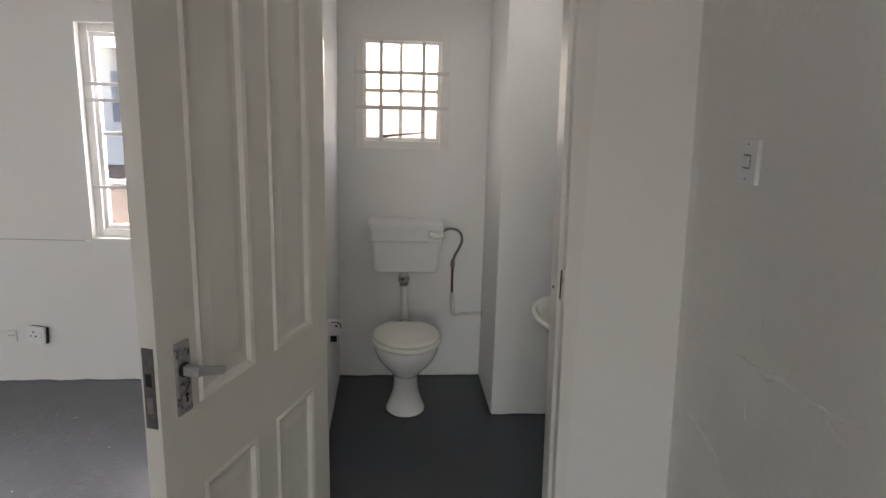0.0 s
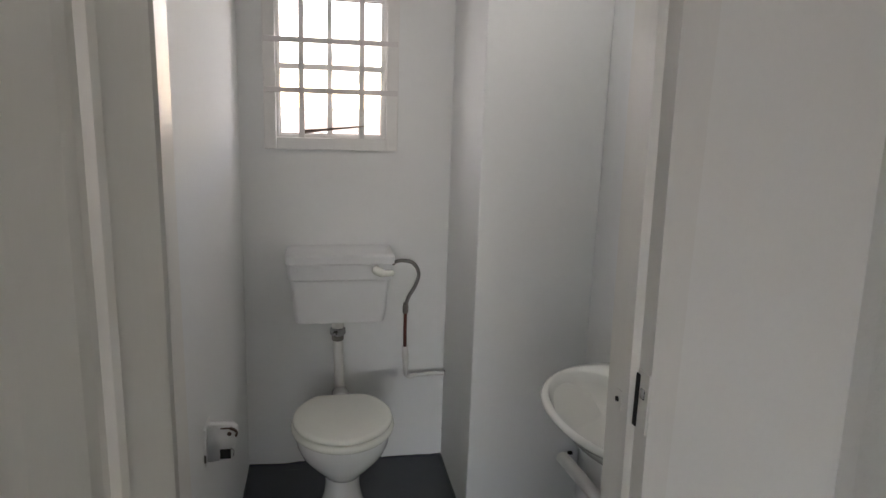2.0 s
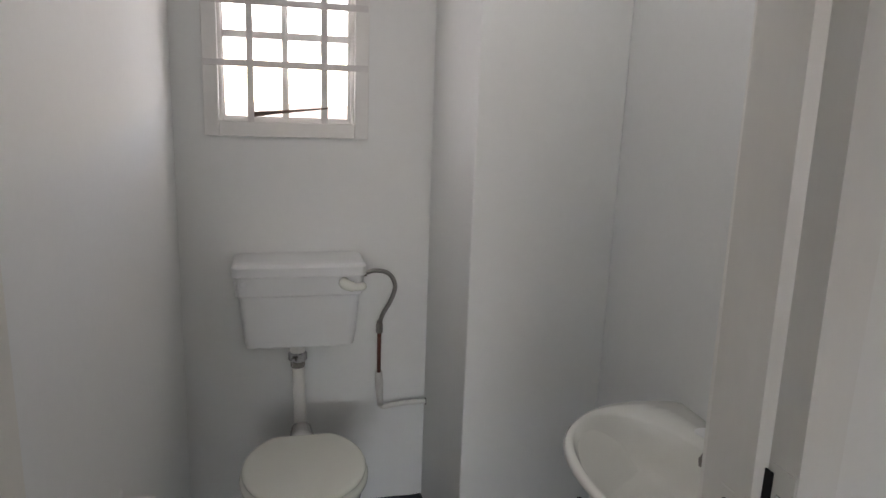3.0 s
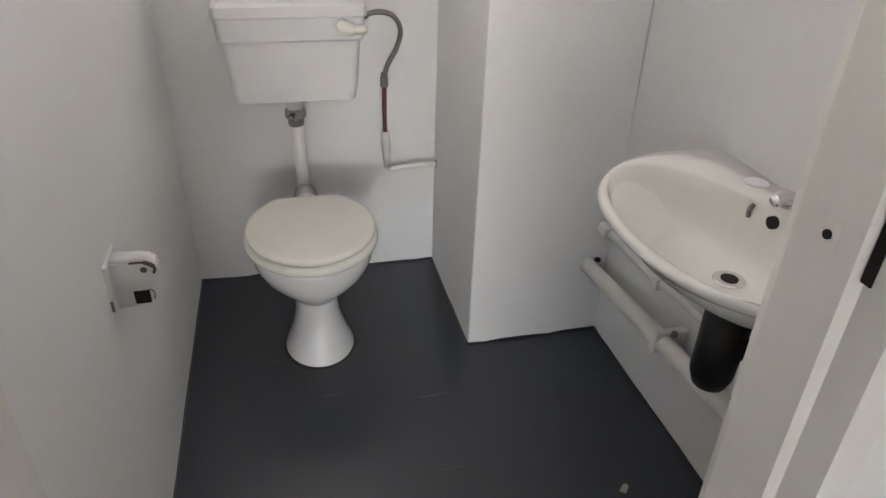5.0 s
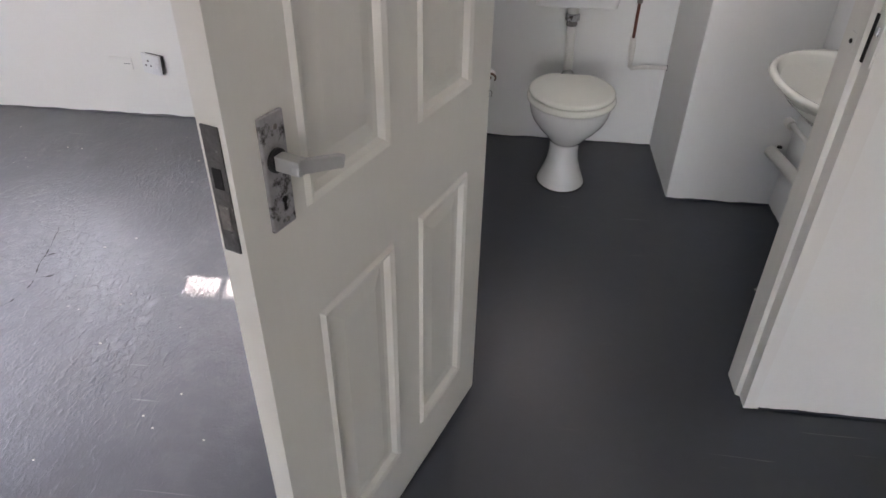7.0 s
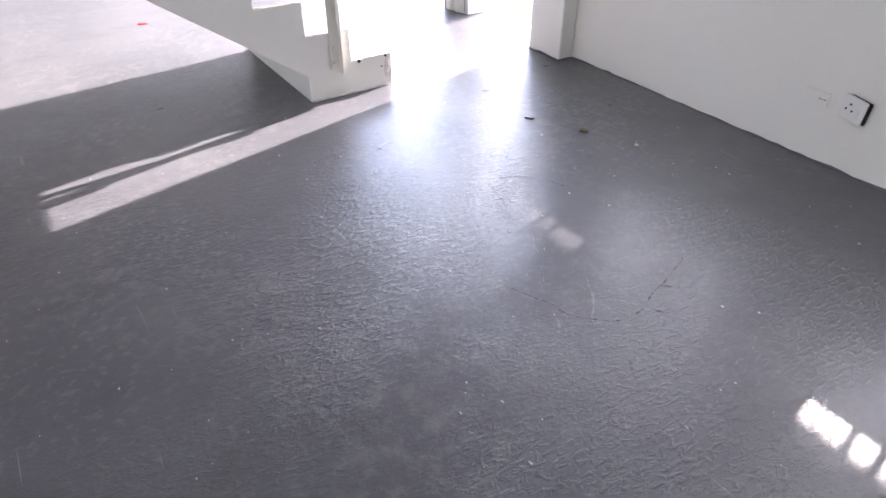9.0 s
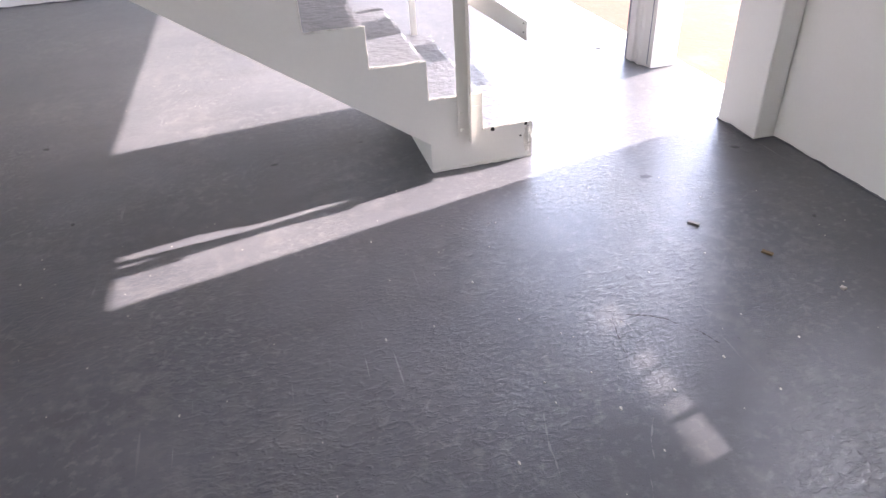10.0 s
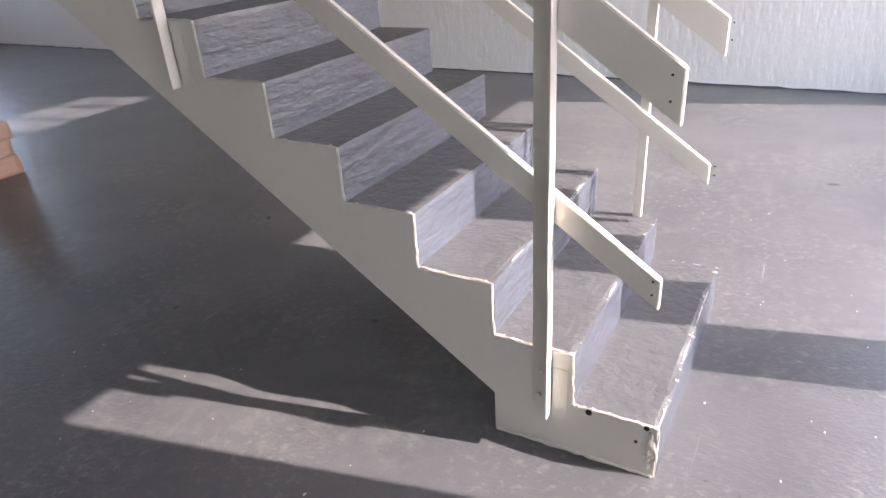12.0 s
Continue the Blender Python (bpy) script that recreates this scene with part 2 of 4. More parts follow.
CRACK = mat("crack_dirt", (0.035, 0.033, 0.032), rough=0.9, var=0.3, scale=60)
PANE = glass("window_glass")


def dusty_glass():
    """Thin dusty pane: lets part of the light straight through and mirrors the rest."""
    m = bpy.data.materials.new("dusty_glass")
    m.use_nodes = True
    nt = m.node_tree
    nt.nodes.remove(nt.nodes["Principled BSDF"])
    clear, gloss, mix = [nt.nodes.new("ShaderNode" + k) for k in ("BsdfTransparent", "BsdfGlossy", "MixShader")]
    clear.inputs["Color"].default_value, gloss.inputs["Roughness"].default_value = (0.66, 0.66, 0.65, 1), 0.05
    mix.inputs[0].default_value = 0.06
    nt.links.new(clear.outputs[0], mix.inputs[1]), nt.links.new(gloss.outputs[0], mix.inputs[2])
    nt.links.new(mix.outputs[0], nt.nodes["Material Output"].inputs["Surface"])
    return m


LAMP = bpy.data.materials.new("opal_lamp")
LAMP.use_nodes = True
LAMP.node_tree.nodes["Principled BSDF"].inputs["Emission Color"].default_value = (0.97, 1.0, 0.965, 1)
LAMP.node_tree.nodes["Principled BSDF"].inputs["Emission Strength"].default_value = 1.5
DUSTY = dusty_glass()
SMOKED = dusty_glass()
SMOKED.name = "smudged_glass"
SMOKED.node_tree.nodes["Transparent BSDF"].inputs["Color"].default_value = (0.86, 0.86, 0.85, 1)


# ---- mesh tools ----
def link_mesh(name, bm, material, parent=None, label="", smooth=False):
    me = bpy.data.meshes.new(name)
    bmesh.ops.recalc_face_normals(bm, faces=bm.faces[:])
    for f in bm.faces:
        f.smooth = smooth
    bm.to_mesh(me)
    bm.free()
    me.materials.append(material)
    o = new(name, me)
    if parent:
        o.parent = parent
    if label:
        tagged(o, label)
    return o


def part(name, bm, material, parent, label="", smooth=False):
    return link_mesh(name, bm, material, parent, label, smooth)


def thing(name, at, label, category, group="", turn=0.0):
    o = new(name)
    o.empty_display_size = 0.05
    o.matrix_world = pose(*at, 0, 0, turn)
    return tagged(o, label, category, group)


def add_box(bm, x0, x1, y0, y1, z0, z1, bevel=0.0):
    v = [bm.verts.new((x, y, z)) for x in (x0, x1) for y in (y0, y1) for z in (z0, z1)]
    fs = [bm.faces.new([v[i] for i in q]) for q in ((0, 1, 3, 2), (4, 6, 7, 5), (0, 4, 5, 1), (2, 3, 7, 6), (0, 2, 6, 4), (1, 5, 7, 3))]
    if bevel:
        es = list({e for f in fs for e in f.edges})
        bmesh.ops.bevel(bm, geom=es, offset=bevel, segments=2, profile=0.6, affect="EDGES")
    return bm


def box(x0, x1, y0, y1, z0, z1, bevel=0.0):
    return add_box(bmesh.new(), x0, x1, y0, y1, z0, z1, bevel)


def loft(bm, loops, cap0=True, cap1=True, closed=True):
    rings = [[bm.verts.new(p) for p in lp] for lp in loops]
    n = len(rings[0])
    for a, c in zip(rings, rings[1:]):
        for i in range(n if closed else n - 1):
            j = (i + 1) % n
            bm.faces.new((a[i], a[j], c[j], c[i]))
    if cap0:
        bm.faces.new(rings[0][::-1])
    if cap1:
        bm.faces.new(rings[-1])
    return bm


def tube(points, r, sides=12, wobble=0.0, bm=None):
    """A round bar along a line of points; r may be a list, one for each point."""
    bm = bm or bmesh.new()
    pts = [Vector(p) for p in points]
    loops, up = [], None
    for i, p in enumerate(pts):
        d = (pts[min(i + 1, len(pts) - 1)] - pts[max(i - 1, 0)]).normalized()
        if up is None:
            up = d.orthogonal().normalized()
        up = (up - d * up.dot(d)).normalized()
        side = d.cross(up)
        rad = r[i] if isinstance(r, (list, tuple)) else r
        lp = []
        for k in range(sides):
            a = 2 * math.pi * k / sides
            w = rad * (1 + wobble * random.uniform(-1, 1))
            lp.append(p + (up * math.cos(a) + side * math.sin(a)) * w)
        loops.append(lp)
    return loft(bm, loops)


def curve_points(ctrl, n=10):
    """A smooth line through the control points (Catmull-Rom)."""
    c = [Vector(p) for p in ctrl]
    c = [c[0] * 2 - c[1]] + c + [c[-1] * 2 - c[-2]]
    out = []
    for i in range(1, len(c) - 2):
        p0, p1, p2, p3 = c[i - 1:i + 3]
        for k in range(n):
            t = k / n
            out.append(0.5 * ((2 * p1) + (p2 - p0) * t + (2 * p0 - 5 * p1 + 4 * p2 - p3) * t * t + (3 * p1 - p0 - 3 * p2 + p3) * t ** 3))
    return out + [c[-2]]


def disc(r, z0, z1, at, sides=24, axis="z", bevel=0.0, bm=None):
    bm = bm or bmesh.new()
    prof = [(r - bevel, z0), (r, z0 + bevel), (r, z1 - bevel), (r - bevel, z1)] if bevel else [(r, z0), (r, z1)]
    loops = []
    for rr, h in prof:
        lp = []
        for k in range(sides):
            a = 2 * math.pi * k / sides
            p = (rr * math.cos(a), rr * math.sin(a), h)
            p = {"z": p, "x": (p[2], p[0], p[1]), "y": (p[0], p[2], p[1])}[axis]
            lp.append(Vector(at) + Vector(p))
        loops.append(lp)
    return loft(bm, loops)


def wall(name, axis, near, far, u0, u1, z0, z1, material, holes=(), label="white painted plaster wall"):
    """A wall with thickness between the planes near and far; holes (u0, u1, z0, z1) go right through it."""
    bm = bmesh.new()
    us = sorted({u0, u1, *[u for h in holes for u in h[:2]]})
    zs = sorted({z0, z1, *[z for h in holes for z in h[2:]]})
    cells = {}
    for i in range(len(us) - 1):
        for j in range(len(zs) - 1):
            cu, cz = (us[i] + us[i + 1]) / 2, (zs[j] + zs[j + 1]) / 2
            cells[i, j] = not any(h[0] < cu < h[1] and h[2] < cz < h[3] for h in holes)

    def P(u, w, z):
        return bm.verts.new((u, w, z) if axis == "y" else (w, u, z))
    for (i, j), solid in cells.items():
        if not solid:
            continue
        a, c, d, e = us[i], us[i + 1], zs[j], zs[j + 1]
        for w in (near, far):
            bm.faces.new([P(a, w, d), P(c, w, d), P(c, w, e), P(a, w, e)])
        for (di, dj), q in (((-1, 0), ((a, d), (a, e))), ((1, 0), ((c, d), (c, e))), ((0, -1), ((a, d), (c, d))), ((0, 1), ((a, e), (c, e)))):
            if not cells.get((i + di, j + dj), False):
                (ua, za), (ub, zb) = q
                bm.faces.new([P(ua, near, za), P(ub, near, zb), P(ub, far, zb), P(ua, far, za)])
    bmesh.ops.remove_doubles(bm, verts=bm.verts[:], dist=1e-5)
    o = link_mesh(name, bm, material)
    return tagged(o, label, "wall", kind="structure")


# ---- the shell ----
YF, YB, XR, XT = 3.945, 3.985, 1.225, 1.21     # front wall inside, toilet back wall, right walls
HI, LO = 5.4, 2.75
WIN_A, WIN_B = (-1.375, -0.82, 0.832, 1.962), (-2.905, -2.14, 0.832, 1.962)
WIN_T = (0.047, 0.562, 1.347, 1.97)
DOOR_R, DOOR_L = (-4.46, -3.712, 0.0, 2.065), (-8.10, -4.70, 0.0, 2.175)
HIGH = (-8.15, -6.75, 4.35, 5.05)

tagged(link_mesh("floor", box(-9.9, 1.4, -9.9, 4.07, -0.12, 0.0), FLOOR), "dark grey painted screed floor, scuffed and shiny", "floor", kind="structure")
wall("wall_front", "y", YF, 4.17, -8.95, -0.10, 0, HI, WALL, (WIN_A, WIN_B, DOOR_R, (DOOR_L[0], -4.46, DOOR_L[2], DOOR_L[3]), HIGH), "white painted plaster wall with windows and doorways")
wall("wall_toilet_back", "y", YB, 4.19, -0.10, 1.45, 0, LO, WALL_WC, (WIN_T,), "glossy white toilet wall with a small barred window")
wall("wall_toilet_left", "x", -0.047, -0.15, 2.28, YB, 0, LO, WALL_WC, (), "glossy white toilet partition wall")
wall("wall_toilet_right", "x", XT, 1.45, 2.421, YB, 0, LO, WALL_WC, (), "glossy white toilet side wall")
wall("wall_toilet_front", "y", 2.284, 2.42, -0.15, 1.45, 0, LO, WALL, ((-0.02, 0.846, 0.0, 2.07),), "white painted wall with the toilet doorway")
tagged(link_mesh("wall_pier", box(0.782, XT, 3.462, YB, 0, LO, 0.006), WALL_WC), "boxed-in white pier in the toilet corner", "wall", kind="structure")


def right_x(z):
    return XR - 0.031 * z


bm = bmesh.new()
loft(bm, [[(right_x(z), -9.7, z), (right_x(z), 2.25, z), (right_x(z) - 0.006, 2.2836, z), (1.45, 2.2836, z), (1.45, -9.7, z)] for z in (0.0, LO)])
tagged(link_mesh("wall_right", bm, WALL_LUMPY), "uneven white plaster wall with a light switch", "wall", kind="structure")
BACK_1, BACK_FILL = (-9.3, -6.6, 1.0, 3.4), (-3.2, 0.8, 0.5, 2.4)
wall("wall_back", "y", -9.6, -9.9, -9.9, 1.45, 0, HI, WALL, (BACK_1, BACK_FILL), "white painted plaster wall with windows")

# the far side wall runs a few degrees off square
bm = bmesh.new()
SLOPE = 0.020


def left_x(y):
    return -8.28 - SLOPE * (3.85 - y)


lw = [(left_x(4.17), 4.17), (left_x(-9.9), -9.9), (left_x(-9.9) - 0.25, -9.9), (left_x(4.17) - 0.25, 4.17)]
loft(bm, [[(x, y, 0) for x, y in lw], [(x, y, HI) for x, y in lw]])
tagged(link_mesh("wall_left", bm, WALL_ROUGH), "white wall with coarse roller texture", "wall", kind="structure")
bm = bmesh.new()
pl = [(left_x(-1.77), -1.77), (left_x(-1.77) + 0.11, -1.77), (left_x(-2.35) + 0.11, -2.35), (left_x(-2.35), -2.35)]
loft(bm, [[(x, y, 0) for x, y in pl], [(x, y, HI) for x, y in pl]])
tagged(link_mesh("wall_pilaster", bm, WALL_ROUGH), "shallow white wall pilaster", "pilaster", kind="structure")
bm = bmesh.new()
add_box(bm, -3.684, -3.402, 3.832, YF, 0, HI, 0.012)
tagged(link_mesh("wall_pilaster", bm, WALL), "white plastered pilaster beside the doorway", "pilaster", kind="structure")
tagged(link_mesh("pillar", box(-8.26, -8.06, 3.80, YF, 0, HI, 0.008), WALL), "white corner pier beside the wide opening", "pillar", kind="structure")
tagged(link_mesh("trim", box(-8.263, -8.055, 3.795, YF, 0, 0.10, 0.004), BASEGREY), "blue-grey painted foot of the corner pier", "trim", kind="structure")

# ceilings, with the well over the stair left open
tagged(link_mesh("ceiling", add_box(box(-4.7, 1.45, -9.6, -0.745, LO, LO + 0.2), -3.3, 1.45, -0.745, 4.19, LO, LO + 0.2), CEIL), "plain white low ceiling", "ceiling", kind="structure")
tagged(link_mesh("ceiling", box(-9.9, 1.45, -9.9, 4.19, HI, HI + 0.2), CEIL), "plain white high ceiling", "ceiling", kind="structure")
# unseen second ceiling, added low to bounce light onto the pier
tagged(link_mesh("ceiling", box(-0.045, XT - 0.002, 2.422, YB - 0.002, 2.30, 2.36), CEIL), "unseen white toilet ceiling, set low to bounce light", "ceiling", kind="structure")
wall("wall_upper_right", "x", 1.0, 1.45, -9.6, 4.17, LO + 0.2, HI, WALL)
wall("wall_upper_front", "y", YF, 4.17, -0.10, 1.0, LO + 0.2, HI, WALL)

# outside: yard to the horizon, unseen canopy added to crop the windows' sun, the house across the yard
tagged(link_mesh("ground", box(-900, 900, 4.07, 1500, -0.5, -0.035), SAND), "sandy orange yard in full sun", "ground", kind="structure")
tagged(link_mesh("ground", box(-900, 900, -900, -10.2, -0.5, -0.035), SAND), "sandy orange yard", "ground", kind="structure")
canopy = thing("sun_crop_canopy", (-1.0, 4.17, 2.36), "unseen flat sheet added over the windows to crop their sun patches", "canopy")
part("sheet", box(-2.55, 2.8, 0, 2.02, 0, 0.05), ROOF, canopy)
for cx in (-2.5, 0.1, 2.7):
    part("bracket", box(cx, cx + 0.05, 0, 1.9, -0.07, 0), ROOF, canopy)


def house(at, w, h):
    o = thing("house", at, "pale plastered house across the sandy yard", "house")
    bm = bmesh.new()
    part("wall", box(-w / 2, w / 2, 0, 7, -0.3, h), FACADE, o)
    loft(bm, [[(-w / 2 - 0.4, -0.4, h), (-w / 2 - 0.4, 7.4, h), (-w / 2 - 0.4, 3.5, h + 1.6)], [(w / 2 + 0.4, -0.4, h), (w / 2 + 0.4, 7.4, h), (w / 2 + 0.4, 3.5, h + 1.6)]])
    part("roof", bm, ROOF, o)
    for k in range(3):
        x = -w / 2 + w * (k + 0.5) / 3
        win = part("window", box(x - 0.6, x + 0.6, -0.03, 0.03, 1.0, 2.2, 0.01), STEEL, o)
        part("window_frame", box(x - 0.68, x + 0.68, -0.05, -0.032, 0.92, 1.0), FACADE, win)


house((-9.5, 17.0, 0), 11.0, 2.7)


# ---- windows ----
def window(name, hole, y, label, cols, rows, bars_v, bars_h, pane_mat, frame=0.05, sash=0.028, bar=0.009, lip=0.0):
    """A wooden window in its hole: outer frame, casement, glazing bars, panes and burglar bars."""
    x0, x1, z0, z1 = hole
    cols, rows = sorted(cols), sorted(rows)
    w = new(name)
    tagged(w, label, "window", kind="structure")
    w.matrix_world = pose((x0 + x1) / 2, y, z0)
    cx = (x0 + x1) / 2
    X0, X1, H = x0 - cx, x1 - cx, z1 - z0
    for a in ((X0, X0 + frame, 0, H), (X1 - frame, X1, 0, H), (X0 + frame, X1 - frame, H - frame, H), (X0 + frame, X1 - frame, 0, frame)):
        part("window_frame", box(a[0], a[1], 0.0, 0.075, a[2], a[3], 0.003), WINWOOD, w)
    f = frame
    for a in ((X0 + f, X0 + f + sash, f, H - f), (X1 - f - sash, X1 - f, f, H - f), (X0 + f + sash, X1 - f - sash, H - f - sash, H - f), (X0 + f + sash, X1 - f - sash, f, f + sash)):
        part("casement", box(a[0], a[1], 0.022, 0.062, a[2], a[3], 0.003), WINWOOD, w)
    g = f + sash
    for x in cols:
        part("glazing_bar", box(x - cx - 0.010, x - cx + 0.010, 0.028, 0.058, g, H - g, 0.003), WINWOOD, w)
    for z in rows:
        part("glazing_bar", box(X0 + g, X1 - g, 0.029, 0.057, z - z0 - 0.011, z - z0 + 0.011, 0.003), WINWOOD, w)
    xs = [X0 + g, *[x - cx for x in cols], X1 - g]
    zs = [g, *[z - z0 for z in rows], H - g]
    for a, c in zip(xs, xs[1:]):
        for d, e in zip(zs, zs[1:]):
            p = part("pane", box(a, c, 0.041, 0.045, d, e), pane_mat, w)
            p.visible_shadow = pane_mat is DUSTY
    if lip:
        # putty lip round the panes, ragged where the paint laps the glass
        rl = random.Random(5)
        for a, c, d, e in ((X0 + g, X0 + g + lip, g, H - g), (X1 - g - lip * 2, X1 - g, g, H - g), (X0 + g, X1 - g, g, g + lip), (X0 + g, X1 - g, H - g - lip, H - g)):
            part("putty", box(a, c, 0.030, 0.041, d, e, 0.002), WINWOOD, w)
        for x in (*[q - cx for q in cols], *[q - cx for q in bars_v]):
            pts = [(x + rl.uniform(-1, 1) * 0.0015, 0.036, g + (H - 2 * g) * k / 24) for k in range(25)]
            part("putty", tube(pts, [0.008 + rl.random() ** 3 * 0.005 for _ in pts], 6), WINWOOD, w)
    for x in bars_v:
        part("burglar_bar", box(x - cx - bar, x - cx + bar, 0.008, 0.018, f * 0.5, H - f * 0.5, 0.002), BAR, w)
    for z in bars_h:
        part("burglar_bar", box(X0 + 0.004, X1 - 0.004, -0.002, 0.008, z - z0 - bar, z - z0 + bar, 0.002), BAR, w)
    return w


wt = window("window_1", WIN_T, YB - 0.013, "small white wooden window with burglar bars", (0.2965,), (1.662,), (0.189, 0.419), (1.757, 1.572), SMOKED, 0.046, 0.012, 0.0105, 0.005)
stay = bmesh.new()
cxt = (WIN_T[0] + WIN_T[1]) / 2
loft(stay, [[(0.20 - cxt, -0.02, 0.062), (0.20 - cxt, -0.008, 0.062), (0.20 - cxt, -0.008, 0.078), (0.20 - cxt, -0.02, 0.078)],
            [(0.26 - cxt, -0.022, 0.072), (0.26 - cxt, -0.012, 0.072), (0.26 - cxt, -0.012, 0.083), (0.26 - cxt, -0.022, 0.083)],
            [(0.43 - cxt, -0.024, 0.094), (0.43 - cxt, -0.020, 0.094), (0.43 - cxt, -0.020, 0.099), (0.43 - cxt, -0.024, 0.099)]])
part("casement_stay", stay, RUST, wt, "dark rusty casement stay")
window("window_2", WIN_A, 4.0, "tall white wooden window with horizontal bars in a plastered reveal", (-1.175, -1.097, -1.01), (1.395, 1.135), (), (1.655, 1.572, 1.108), DUSTY, 0.042, 0.023)
window("window_3", WIN_B, 4.0, "tall white wooden window with bars", (-2.716, -2.696, -2.676, -2.656, -2.636, -2.616, -2.53, -2.43, -2.355), (1.395, 1.135), (), (1.655, 1.572, 1.108), DUSTY, 0.042, 0.023)
window("window_4", HIGH, 4.0, "high white wooden window of three lights", (-7.72, -7.68, -7.64, -7.26, -7.22, -7.18), (), (), (), PANE, 0.06, 0.03)
window("window_5", BACK_1, -9.75, "large white window in the back wall", (-8.4, -7.5), (2.2,), (), (), PANE, 0.06, 0.04)
# unseen window, added so that light reaches the corridor and the toilet
window("window_6", BACK_FILL, -9.75, "unseen wide window added in the back wall for light", (-2.2, -1.2, -0.2), (), (), (), PANE, 0.06, 0.04)


# ---- toilet doorway and door ----
def door_frame():
    f = tagged(new("door_frame"), "cream painted wooden door frame with a rebate and worn foot", "door frame", kind="structure")
    f.matrix_world = pose(0, 2.284, 0)

    def jamb(x0, x1, stop, name):
        bm = bmesh.new()
        s = 1 if stop > x0 else -1
        face = x1 if s > 0 else x0
        outer = x0 if s > 0 else x1
        prof = [(outer, -0.002), (face, -0.002), (face, 0.042), (face + s * 0.012, 0.048), (face + s * 0.012, 0.130), (face + s * 0.004, 0.146), (outer, 0.146)]
        zs = [0.0, 0.3, 0.7, 1.1, 1.5, 2.0, 2.065]

        def lean(z, s):
            return 0.020 - 0.019 * z if s < 0 else 0.0
        loft(bm, [[(x + random.uniform(-1, 1) * 0.0008 + (lean(z, s) if x != outer else 0.0), y + random.uniform(-1, 1) * 0.0008, z) for x, y in prof] for z in zs])
        return part(name, bm, FRAME, f)
    j = jamb(0.800, 0.8485, 0.0, "jamb")
    jamb(-0.0225, 0.026, 1.0, "jamb")
    part("head", box(0.026, 0.770, -0.002, 0.146, 2.022, 2.066, 0.003), FRAME, f)
    # strike plate and keeper hole
    st = part("strike_plate", box(0.7975, 0.801, 0.000, 0.036, 0.982, 1.090, 0.0008), FRAME, j, "painted-over strike plate")
    part("keeper_hole", box(0.7955, 0.7980, 0.030, 0.042, 0.984, 1.080, 0.0006), DARK, j)
    part("keeper_tongue", box(0.7940, 0.7975, 0.008, 0.022, 1.042, 1.060, 0.002), CHROME, j)
    part("bolt_plate", box(0.7868, 0.7885, 0.072, 0.096, 0.994, 1.030, 0.0008), FRAME, j)
    part("bolt_hole", disc(0.005, 0.7835, 0.7860, (0, 0.084, 1.012), 12, "x"), DARK, j)
    return f


door_frame()


def panel(bm, x0, x1, z0, z1, y):
    """A raised panel on the face at y: moulding groove, slope and raised field."""
    steps = ((0.0, 0.0), (0.006, 0.007), (0.016, 0.003), (0.022, -0.008), (0.034, -0.008), (0.062, -0.002))
    loops = []
    for inset, up in steps:
        loops.append([(x0 + inset, y + up, z0 + inset), (x1 - inset, y + up, z0 + inset), (x1 - inset, y + up, z1 - inset), (x0 + inset, y + up, z1 - inset)])
    loft(bm, loops, cap0=False)


